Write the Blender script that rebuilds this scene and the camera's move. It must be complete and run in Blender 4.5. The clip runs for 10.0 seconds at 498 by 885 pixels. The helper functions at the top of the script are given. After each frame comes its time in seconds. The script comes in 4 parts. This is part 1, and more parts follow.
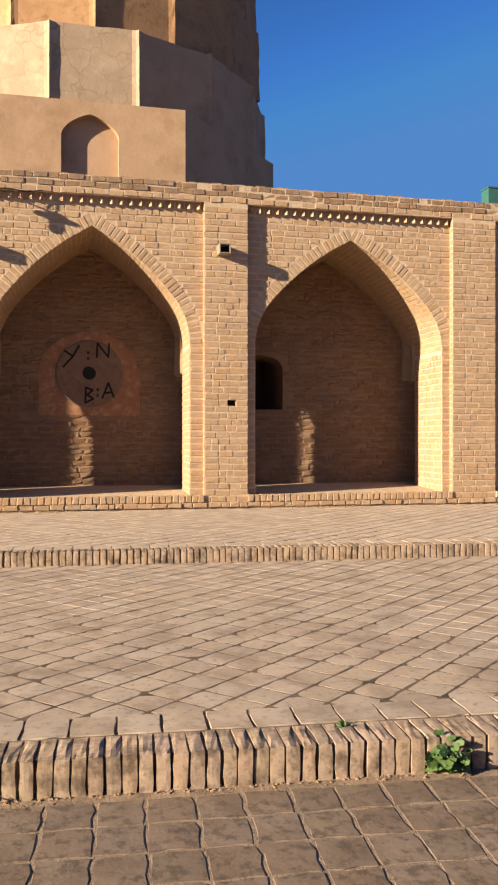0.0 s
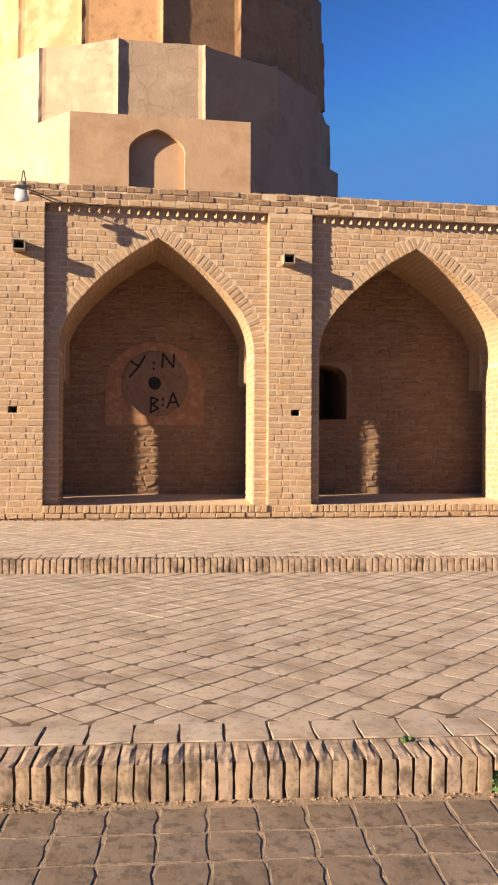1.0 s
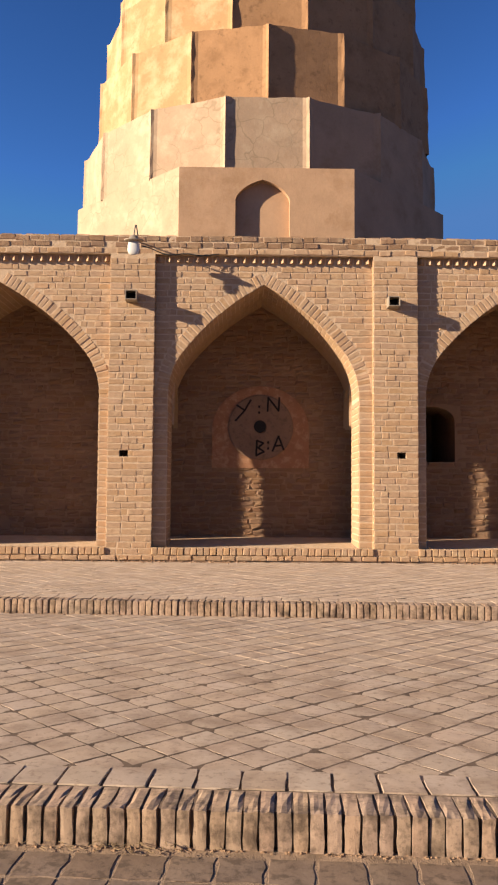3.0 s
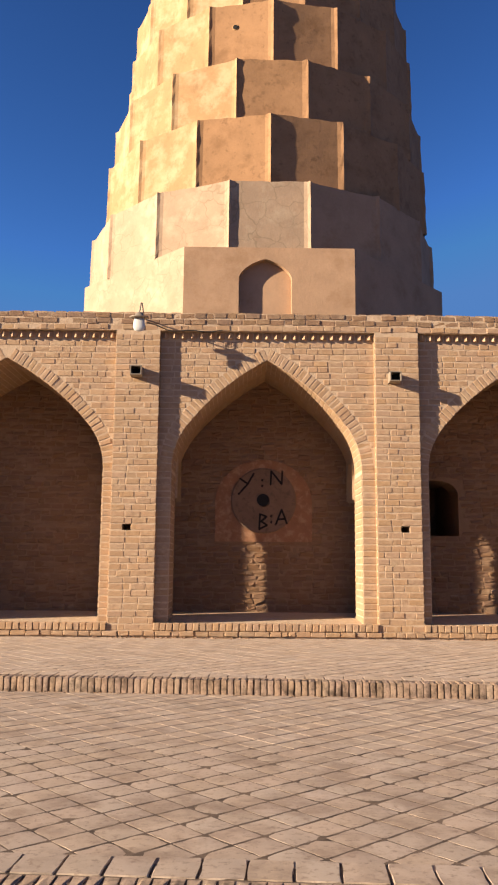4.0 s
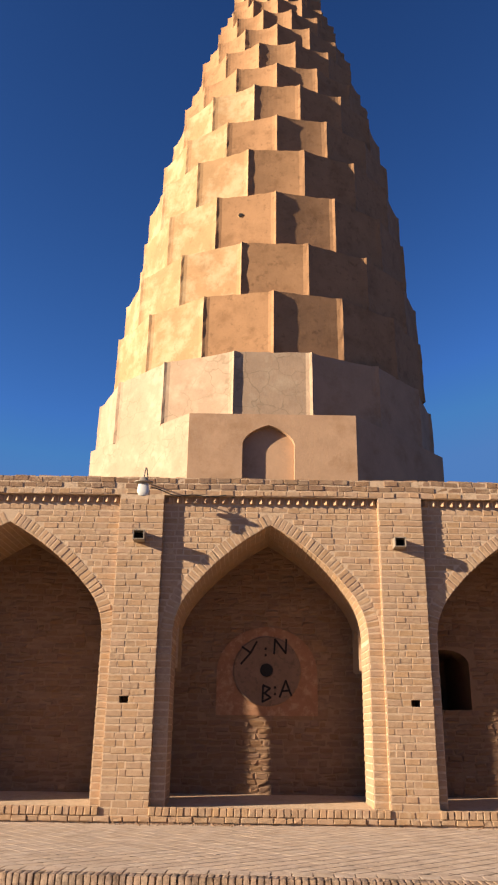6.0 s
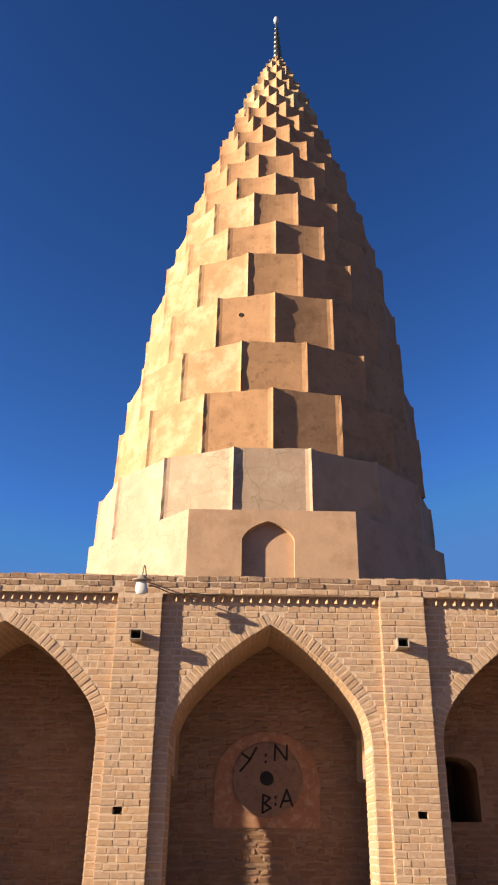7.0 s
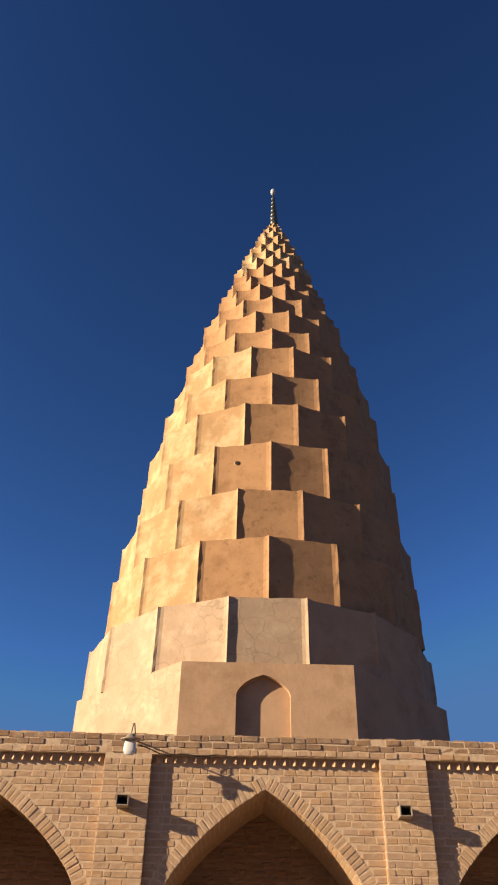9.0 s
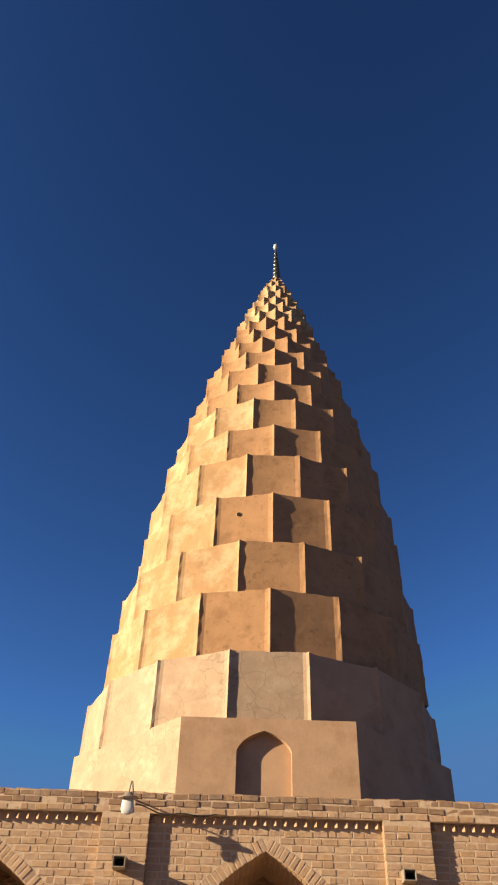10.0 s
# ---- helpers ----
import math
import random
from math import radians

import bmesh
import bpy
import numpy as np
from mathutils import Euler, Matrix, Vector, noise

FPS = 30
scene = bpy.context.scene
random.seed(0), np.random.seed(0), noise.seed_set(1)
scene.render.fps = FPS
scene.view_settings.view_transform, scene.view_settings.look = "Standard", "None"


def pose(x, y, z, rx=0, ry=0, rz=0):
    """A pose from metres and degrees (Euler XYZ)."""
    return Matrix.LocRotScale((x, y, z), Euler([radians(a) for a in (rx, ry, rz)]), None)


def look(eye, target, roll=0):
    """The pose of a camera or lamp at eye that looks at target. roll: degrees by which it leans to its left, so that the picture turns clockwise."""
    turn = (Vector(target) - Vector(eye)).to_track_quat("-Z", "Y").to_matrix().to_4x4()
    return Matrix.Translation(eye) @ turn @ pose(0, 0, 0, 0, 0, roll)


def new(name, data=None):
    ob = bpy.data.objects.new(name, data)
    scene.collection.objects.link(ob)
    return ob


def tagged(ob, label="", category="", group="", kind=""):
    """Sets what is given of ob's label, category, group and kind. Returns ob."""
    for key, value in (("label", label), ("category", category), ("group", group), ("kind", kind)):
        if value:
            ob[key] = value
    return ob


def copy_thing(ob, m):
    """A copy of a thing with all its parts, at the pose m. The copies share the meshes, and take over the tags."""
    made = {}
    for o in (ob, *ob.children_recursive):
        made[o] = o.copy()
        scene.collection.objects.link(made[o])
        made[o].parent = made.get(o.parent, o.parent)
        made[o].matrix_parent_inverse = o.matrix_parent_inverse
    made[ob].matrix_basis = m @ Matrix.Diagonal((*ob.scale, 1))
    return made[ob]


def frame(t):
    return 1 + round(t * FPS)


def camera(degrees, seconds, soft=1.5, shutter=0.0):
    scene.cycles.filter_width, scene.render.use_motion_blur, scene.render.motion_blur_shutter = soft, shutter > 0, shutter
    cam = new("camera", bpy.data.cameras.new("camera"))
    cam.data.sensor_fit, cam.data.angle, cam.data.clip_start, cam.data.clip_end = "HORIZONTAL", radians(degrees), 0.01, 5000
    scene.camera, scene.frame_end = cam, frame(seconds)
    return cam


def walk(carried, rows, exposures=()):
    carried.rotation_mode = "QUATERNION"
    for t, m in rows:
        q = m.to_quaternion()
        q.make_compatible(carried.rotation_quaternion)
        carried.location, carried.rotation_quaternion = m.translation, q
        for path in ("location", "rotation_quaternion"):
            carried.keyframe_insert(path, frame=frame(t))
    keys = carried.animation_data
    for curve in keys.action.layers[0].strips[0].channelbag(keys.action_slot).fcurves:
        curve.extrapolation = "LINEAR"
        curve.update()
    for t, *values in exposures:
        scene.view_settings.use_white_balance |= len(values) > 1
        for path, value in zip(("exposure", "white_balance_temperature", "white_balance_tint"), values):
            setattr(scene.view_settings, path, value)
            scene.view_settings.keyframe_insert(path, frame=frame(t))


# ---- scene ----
cam = camera(34.4, 10.0, soft=2.2)
PATH = [
    (0, (-0.614, -10.841, 0.741), (-0.176, -8.889, 0.737), 0.0),
    (0.5, (-0.614, -10.84, 0.741), (-0.253, -8.873, 0.746), 0.1),
    (1, (-0.615, -10.841, 0.74), (-0.332, -8.861, 0.76), 0.3),
    (1.5, (-0.616, -10.844, 0.74), (-0.415, -8.854, 0.779), 0.3),
    (2, (-0.619, -10.849, 0.743), (-0.507, -8.853, 0.797), 0.2),
    (2.5, (-0.623, -10.855, 0.748), (-0.584, -8.857, 0.819), 0.3),
    (4, (-0.643, -10.892, 0.764), (-0.626, -8.915, 1.066), 0.5),
    (4.5, (-0.649, -10.89, 0.774), (-0.629, -8.931, 1.173), 0.6),
    (5, (-0.654, -10.877, 0.787), (-0.636, -8.938, 1.279), 0.5),
    (5.5, (-0.656, -10.862, 0.805), (-0.646, -8.948, 1.388), 0.7),
    (7, (-0.664, -10.886, 0.894), (-0.66, -9.098, 1.791), 0.9),
    (7.5, (-0.664, -10.896, 0.915), (-0.659, -9.151, 1.892), 0.9),
    (8, (-0.66, -10.908, 0.93), (-0.654, -9.2, 1.971), 1.2),
    (8.5, (-0.656, -10.924, 0.943), (-0.649, -9.272, 2.07), 1.3),
    (9, (-0.652, -10.945, 0.951), (-0.647, -9.345, 2.151), 1.3),
    (9.5, (-0.653, -10.969, 0.953), (-0.649, -9.408, 2.202), 1.5),
    (10, (-0.655, -10.995, 0.95), (-0.658, -9.472, 2.247), 1.8),
]
walk(cam, [(t, look(eye, target, roll)) for t, eye, target, roll in PATH], exposures=((0.0, 1.74, 6400, 3), (1.0, 1.88, 6430, 6), (1.5, 1.66, 6480, 9), (2.5, 1.53, 6500, 10), (4.0, 1.60, 6480, 10), (5.5, 1.46, 6550, 10), (7.0, 1.70, 6300, 9), (8.0, 1.28, 6850, 10), (10.0, 1.42, 6950, 7)))

# ---- world and sun ----
SUN_AZ, SUN_DROP = 3.3, 1.06         # sideways and downward run of a shadow per metre of depth
sun_way = Vector((SUN_AZ, 1.0, -SUN_DROP)).normalized()
world = bpy.data.worlds.new("world")
scene.world = world
world.use_nodes = True
wn = world.node_tree.nodes
sky = wn.new("ShaderNodeTexSky")
sky.sky_type = "NISHITA"
sky.sun_disc = False
sky.sun_elevation = math.asin(-sun_way.z)
sky.sun_rotation = math.atan2(-sun_way.x, -sun_way.y)
sky.altitude = 200
sky.air_density, sky.dust_density, sky.ozone_density = 0.8, 0.3, 4.0
wn["Background"].inputs["Strength"].default_value = 0.0272
deepen = wn.new("ShaderNodeGamma")           # a dry, deep blue sky
deepen.inputs["Gamma"].default_value = 1.85
world.node_tree.links.new(sky.outputs["Color"], deepen.inputs["Color"])
calm = wn.new("ShaderNodeVectorMath")         # no glare round the sun
calm.operation = "MINIMUM"
calm.inputs[1].default_value = (1.05, 2.7, 6.6)
dull = wn.new("ShaderNodeVectorMath")
dull.operation = "MULTIPLY"
dull.inputs[1].default_value = (1.5, 1.28, 1.0)
world.node_tree.links.new(deepen.outputs["Color"], dull.inputs[0])
world.node_tree.links.new(dull.outputs["Vector"], calm.inputs[0])
world.node_tree.links.new(calm.outputs["Vector"], wn["Background"].inputs["Color"])
sun = new("sun", bpy.data.lights.new("sun", "SUN"))
sun.data.energy = 5.0
sun.data.angle = radians(0.53)
sun.data.color = (1.0, 0.815, 0.595)
sun.matrix_world = look((-30, -12, 14), Vector((-30, -12, 14)) + sun_way)


# ---- materials ----
def material(name, base, rough=0.9, vary=0.25, hue=0.02, scale=6.0, grain=60.0, bump=0.3, stain=None, stain_scale=1.5,
             stain_amount=0.0, stain_lo=0.52, speck=None, speck_scale=40, speck_amount=0.7, speck_lo=0.55, cracks=None, piece_vary=0.9, per_object=True, per_island=False, depth=0.01, stretch=(1, 1, 1), metal=0.0):
    m = bpy.data.materials.new(name)
    m.use_nodes = True
    n, l = m.node_tree.nodes, m.node_tree.links
    bsdf = n["Principled BSDF"]
    bsdf.inputs["Roughness"].default_value = rough
    bsdf.inputs["Metallic"].default_value = metal
    bsdf.inputs["Specular IOR Level"].default_value = 0.25
    geo = n.new("ShaderNodeNewGeometry")
    mp = n.new("ShaderNodeMapping")
    mp.inputs["Scale"].default_value = stretch
    l.new(geo.outputs["Position"], mp.inputs["Vector"])

    def tex(s, detail=5.0, roughness=0.6):
        t = n.new("ShaderNodeTexNoise")
        t.inputs["Scale"].default_value = s
        t.inputs["Detail"].default_value = detail
        t.inputs["Roughness"].default_value = roughness
        l.new(mp.outputs["Vector"], t.inputs["Vector"])
        return t.outputs["Fac"]

    def calc(op, a, b, c=None):
        k = n.new("ShaderNodeMath")
        k.operation = op
        for j, v in enumerate((a, b, c)):
            if v is None:
                continue
            if isinstance(v, (int, float)):
                k.inputs[j].default_value = v
            else:
                l.new(v, k.inputs[j])
        return k.outputs[0]

    broad, fine = tex(scale), tex(grain, 4.0, 0.7)
    val = calc("ADD", calc("MULTIPLY", calc("SUBTRACT", broad, 0.5), vary * 2.4), calc("MULTIPLY", calc("SUBTRACT", fine, 0.5), vary * 1.2))
    hsv = n.new("ShaderNodeHueSaturation")
    hsv.inputs["Color"].default_value = (*base, 1)
    if per_object or per_island:
        if per_object:
            info = n.new("ShaderNodeObjectInfo")
            rnd = info.outputs["Random"]
        else:
            rnd = geo.outputs["Random Per Island"]
        val = calc("ADD", val, calc("MULTIPLY", calc("SUBTRACT", rnd, 0.5), vary * piece_vary))
        l.new(calc("ADD", 0.5, calc("MULTIPLY", calc("SUBTRACT", calc("FRACT", calc("MULTIPLY", rnd, 7.31), 0.0), 0.5), hue)), hsv.inputs["Hue"])
        l.new(calc("ADD", 1.0, calc("MULTIPLY", calc("SUBTRACT", calc("FRACT", calc("MULTIPLY", rnd, 3.77), 0.0), 0.5), 0.16)), hsv.inputs["Saturation"])
    l.new(calc("ADD", 1.0, val), hsv.inputs["Value"])
    colour = hsv.outputs["Color"]
    if stain is not None:
        mask = n.new("ShaderNodeMapRange")
        mask.inputs["From Min"].default_value, mask.inputs["From Max"].default_value = stain_lo, stain_lo + 0.16
        mask.inputs["To Max"].default_value = stain_amount
        l.new(tex(stain_scale, 6.0, 0.65), mask.inputs["Value"])
        mix = n.new("ShaderNodeMix")
        mix.data_type = "RGBA"
        l.new(mask.outputs[0], mix.inputs["Factor"])
        l.new(colour, mix.inputs["A"])
        mix.inputs["B"].default_value = (*stain, 1)
        colour = mix.outputs["Result"]
    if speck is not None:
        mask = n.new("ShaderNodeMapRange")
        mask.inputs["From Min"].default_value, mask.inputs["From Max"].default_value = speck_lo, speck_lo + 0.10
        mask.inputs["To Max"].default_value = speck_amount
        l.new(tex(speck_scale, 8.0, 0.72), mask.inputs["Value"])
        mix = n.new("ShaderNodeMix")
        mix.data_type = "RGBA"
        l.new(mask.outputs[0], mix.inputs["Factor"])
        l.new(colour, mix.inputs["A"])
        mix.inputs["B"].default_value = (*speck, 1)
        colour = mix.outputs["Result"]
    if cracks is not None:
        warp = n.new("ShaderNodeTexNoise")
        warp.inputs["Scale"].default_value = 3.0
        l.new(mp.outputs["Vector"], warp.inputs["Vector"])
        shift = n.new("ShaderNodeVectorMath")
        shift.operation = "MULTIPLY_ADD"
        shift.inputs[1].default_value = (0.35, 0.35, 0.35)
        l.new(warp.outputs["Color"], shift.inputs[0])
        l.new(mp.outputs["Vector"], shift.inputs[2])
        cell = n.new("ShaderNodeTexVoronoi")
        cell.feature = "DISTANCE_TO_EDGE"
        cell.inputs["Scale"].default_value = 2.4
        l.new(shift.outputs["Vector"], cell.inputs["Vector"])
        line = n.new("ShaderNodeMapRange")
        line.inputs["From Min"].default_value, line.inputs["From Max"].default_value = 0.012, 0.035
        line.inputs["To Min"].default_value, line.inputs["To Max"].default_value = 0.7, 0.0
        l.new(cell.outputs["Distance"], line.inputs["Value"])
        where = n.new("ShaderNodeMapRange")
        where.inputs["From Min"].default_value, where.inputs["From Max"].default_value = 0.38, 0.55
        l.new(tex(0.9, 3.0), where.inputs["Value"])
        mix = n.new("ShaderNodeMix")
        mix.data_type = "RGBA"
        l.new(calc("MULTIPLY", line.outputs[0], where.outputs[0]), mix.inputs["Factor"])
        l.new(colour, mix.inputs["A"])
        mix.inputs["B"].default_value = (*cracks, 1)
        colour = mix.outputs["Result"]
    l.new(colour, bsdf.inputs["Base Color"])
    b = n.new("ShaderNodeBump")
    b.inputs["Strength"].default_value = bump
    b.inputs["Distance"].default_value = depth
    l.new(calc("ADD", fine, calc("MULTIPLY", broad, 1.5)), b.inputs["Height"])
    l.new(b.outputs["Normal"], bsdf.inputs["Normal"])
    return m


M_BRICK = material("worn_buff_brick", (0.360, 0.235, 0.143), vary=0.17, hue=0.006, scale=14, grain=110, bump=0.4, depth=0.006, stain=(0.47, 0.355, 0.235), stain_scale=7, stain_amount=0.5, stain_lo=0.52, speck=(0.24, 0.155, 0.09), speck_scale=30, speck_amount=0.5, speck_lo=0.55)
M_BRICK_TOP = material("weathered_brown_brick", (0.228, 0.142, 0.087), vary=0.2, hue=0.008, scale=14, grain=110, bump=0.5, depth=0.008, stain=(0.36, 0.26, 0.165), stain_scale=6, stain_amount=0.6)
M_BRICK_STUFF = material("rough_buff_brick", (0.30, 0.185, 0.105), vary=0.18, hue=0.012, scale=10, grain=70, bump=0.5, per_object=False, per_island=True, stain=(0.34, 0.24, 0.15), stain_scale=4, stain_amount=0.5)
M_VAULT = material("buff_vault_brick", (0.32, 0.208, 0.125), vary=0.18, hue=0.012, scale=10, grain=70, bump=0.5, per_object=False, per_island=True, stain=(0.34, 0.24, 0.15), stain_scale=4, stain_amount=0.5)
M_MORTAR = material("lime_mortar", (0.46, 0.338, 0.232), vary=0.14, scale=9, grain=120, bump=0.5, depth=0.006, per_object=False, stain=(0.33, 0.225, 0.135), stain_scale=7, stain_amount=0.7, speck=(0.30, 0.205, 0.125), speck_scale=22, speck_amount=0.6, speck_lo=0.54)
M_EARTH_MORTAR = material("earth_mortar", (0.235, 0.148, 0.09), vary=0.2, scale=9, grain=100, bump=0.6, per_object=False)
M_PAVER = material("worn_clay_paver", (0.364, 0.280, 0.214), vary=0.19, hue=0.006, scale=4, grain=150, bump=0.32, depth=0.005, stain=(0.225, 0.160, 0.117), stain_scale=3.6, stain_amount=0.75, stain_lo=0.47, piece_vary=0.5, speck=(0.20, 0.142, 0.103), speck_scale=27, speck_amount=0.7, speck_lo=0.53)
M_PAVER_CLEAN = material("clean_clay_paver", (0.425, 0.325, 0.248), vary=0.19, hue=0.006, scale=4, grain=150, bump=0.32, depth=0.005, stain=(0.31, 0.23, 0.17), stain_scale=3.6, stain_amount=0.75, stain_lo=0.47, piece_vary=0.5, speck=(0.27, 0.195, 0.145), speck_scale=27, speck_amount=0.7, speck_lo=0.53)
M_PAVER_STUFF = material("far_clay_paver", (0.364, 0.280, 0.214), vary=0.19, hue=0.006, scale=4, grain=150, bump=0.32, depth=0.005, per_object=False, per_island=True, stain=(0.225, 0.160, 0.117), stain_scale=3.6, stain_amount=0.75, stain_lo=0.47, piece_vary=0.5, speck=(0.20, 0.142, 0.103), speck_scale=27, speck_amount=0.7, speck_lo=0.53)
M_PAVER_CLEAN_STUFF = material("far_clean_paver", (0.425, 0.325, 0.248), vary=0.19, hue=0.006, scale=4, grain=150, bump=0.32, depth=0.005, per_object=False, per_island=True, stain=(0.31, 0.23, 0.17), stain_scale=3.6, stain_amount=0.75, stain_lo=0.47, piece_vary=0.5, speck=(0.27, 0.195, 0.145), speck_scale=27, speck_amount=0.7, speck_lo=0.53)
M_PAVER_DARK = material("dirty_clay_paver", (0.182, 0.129, 0.094), vary=0.32, hue=0.008, scale=12, grain=60, bump=0.22, depth=0.006, stain=(0.135, 0.092, 0.065), stain_scale=6, stain_amount=0.8, stain_lo=0.44, piece_vary=0.5, speck=(0.07, 0.049, 0.035), speck_scale=20, speck_amount=0.7, speck_lo=0.50)
M_PAVER_DARK_STUFF = material("far_dirty_paver", (0.182, 0.129, 0.094), vary=0.32, hue=0.008, per_object=False, per_island=True, scale=12, grain=60, bump=0.22, depth=0.006, stain=(0.135, 0.092, 0.065), stain_scale=6, stain_amount=0.8, stain_lo=0.44, piece_vary=0.5, speck=(0.07, 0.049, 0.035), speck_scale=20, speck_amount=0.7, speck_lo=0.50)
M_KERB = material("kerb_brick", (0.335, 0.236, 0.168), vary=0.24, hue=0.012, scale=22, grain=200, bump=0.25, depth=0.005, stain=(0.080, 0.056, 0.040), stain_scale=9, stain_amount=0.8, stain_lo=0.47, speck=(0.045, 0.032, 0.024), speck_scale=45, speck_amount=0.4, speck_lo=0.52)
M_PAVE_JOINT = material("joint_dirt", (0.13, 0.09, 0.064), vary=0.25, scale=12, grain=120, bump=0.5, depth=0.006, per_object=False, stain=(0.05, 0.035, 0.026), stain_scale=6, stain_amount=0.95, stain_lo=0.45)
M_YARD_JOINT = material("yard_joint_earth", (0.25, 0.175, 0.12), vary=0.25, scale=12, grain=120, bump=0.6, depth=0.008, per_object=False, stain=(0.12, 0.085, 0.06), stain_scale=7, stain_amount=0.7, stain_lo=0.5)
M_BACK_BRICK = material("dark_brown_brick", (0.195, 0.114, 0.067), vary=0.13, hue=0.008, scale=7, grain=60, bump=0.5, per_object=False, per_island=True, stain=(0.255, 0.157, 0.092), stain_scale=2.6, stain_amount=0.7, stretch=(0.5, 1, 1.6), speck=(0.40, 0.31, 0.22), speck_scale=2.6, speck_amount=0.35, speck_lo=0.62)
M_PLASTER_PALE = material("pale_mud_plaster", (0.345, 0.243, 0.165), vary=0.22, hue=0.0, scale=2.2, grain=24, bump=0.22, depth=0.014, per_object=False, stain=(0.45, 0.355, 0.25), stain_scale=2.3, stain_amount=0.6, stain_lo=0.50, speck=(0.31, 0.205, 0.13), speck_scale=5.5, speck_amount=0.5, speck_lo=0.55, cracks=(0.25, 0.185, 0.12))
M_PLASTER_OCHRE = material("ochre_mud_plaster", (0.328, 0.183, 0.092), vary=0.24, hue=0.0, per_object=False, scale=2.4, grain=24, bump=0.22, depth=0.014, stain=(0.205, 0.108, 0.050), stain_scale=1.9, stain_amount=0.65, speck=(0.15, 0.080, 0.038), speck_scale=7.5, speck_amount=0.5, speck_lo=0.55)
# ochre with limewash blotches, paled further for facets that face the sun
M_PLASTER_LIMED_SUNLIT = material("limed_sunlit_mud_plaster", (0.325, 0.198, 0.098), vary=0.22, hue=0.0, per_object=False, scale=2.4, grain=24, bump=0.22, depth=0.014, stain=(0.44, 0.338, 0.202), stain_scale=1.7, stain_amount=0.7, stain_lo=0.46, speck=(0.26, 0.145, 0.068), speck_scale=4.5, speck_amount=0.6, speck_lo=0.56)
# the front's own tan, reused as a shade tone on right-hand faces
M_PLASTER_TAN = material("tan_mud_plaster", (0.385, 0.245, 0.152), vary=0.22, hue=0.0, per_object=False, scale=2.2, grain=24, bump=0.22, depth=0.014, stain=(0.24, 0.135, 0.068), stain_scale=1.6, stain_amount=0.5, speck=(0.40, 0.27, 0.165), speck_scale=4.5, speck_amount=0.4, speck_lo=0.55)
M_SOIL = material("dry_soil", (0.14, 0.105, 0.07), vary=0.2, scale=0.8, grain=20, bump=0.4, per_object=False)
M_ROOF = material("mud_roof", (0.17, 0.12, 0.08), vary=0.15, scale=3, grain=40, bump=0.4, per_object=False)
M_RED_PLASTER = material("reddish_plaster", (0.25, 0.124, 0.069), vary=0.2, scale=6, grain=50, bump=0.4, per_object=False, stain=(0.32, 0.19, 0.11), stain_scale=4, stain_amount=0.5, speck=(0.36, 0.22, 0.135), speck_scale=9, speck_amount=0.7, speck_lo=0.50)
M_DISC = material("grey_plaster", (0.178, 0.112, 0.076), vary=0.25, scale=4, grain=60, bump=0.3, per_object=False, speck=(0.10, 0.07, 0.05), speck_scale=10, speck_amount=0.6, speck_lo=0.52)
M_BLACK = material("black_paint_and_holes", (0.010, 0.008, 0.007), vary=0.2, rough=0.7, bump=0.1, per_object=False)
M_METAL = material("galvanised_metal", (0.27, 0.225, 0.175), rough=0.55, vary=0.12, scale=20, grain=120, bump=0.1, per_object=False, metal=0.3)
M_DARK_METAL = material("dark_metal", (0.05, 0.05, 0.05), rough=0.45, vary=0.2, scale=20, grain=120, bump=0.1, per_object=False, metal=0.6)
M_FINIAL = material("weathered_copper", (0.13, 0.13, 0.115), rough=0.35, vary=0.2, scale=20, grain=60, bump=0.1, per_object=False, metal=0.8)
M_WHITE = material("white_enamel", (0.55, 0.55, 0.53), rough=0.4, vary=0.05, scale=20, grain=60, bump=0.02, per_object=False)
M_GLOBE = material("dull_grey_enamel", (0.34, 0.36, 0.38), rough=0.45, vary=0.1, scale=20, grain=60, bump=0.02, per_object=False)
M_CABLE = material("black_cable", (0.03, 0.03, 0.03), rough=0.6, vary=0.1, bump=0.0, per_object=False)
M_TEAL = material("teal_painted_metal", (0.035, 0.10, 0.09), rough=0.5, vary=0.15, scale=6, grain=60, bump=0.1, per_object=False)
M_LEAF = material("green_leaf", (0.062, 0.105, 0.028), rough=0.55, vary=0.25, hue=0.04, scale=30, grain=90, bump=0.2)
M_STRAW = material("dry_straw", (0.20, 0.14, 0.08), rough=0.9, vary=0.25, scale=30, grain=90, bump=0.2, per_object=False)


# ---- mesh helpers ----
def link(name, bm, mat, parent=None, label="", smooth=False):
    me = bpy.data.meshes.new(name)
    bmesh.ops.recalc_face_normals(bm, faces=bm.faces)
    bm.to_mesh(me)
    bm.free()
    me.materials.append(mat)
    if smooth:
        me.shade_smooth()
    ob = new(name, me)
    if parent is not None:
        ob.parent = parent
    if label:
        ob["label"] = label
    return ob


part = link


def raw(name, verts, faces, mat, parent=None):
    me = bpy.data.meshes.new(name)
    me.from_pydata([tuple(v) for v in verts], [], faces)
    me.materials.append(mat)
    ob = new(name, me)
    if parent is not None:
        ob.parent = parent
    return ob


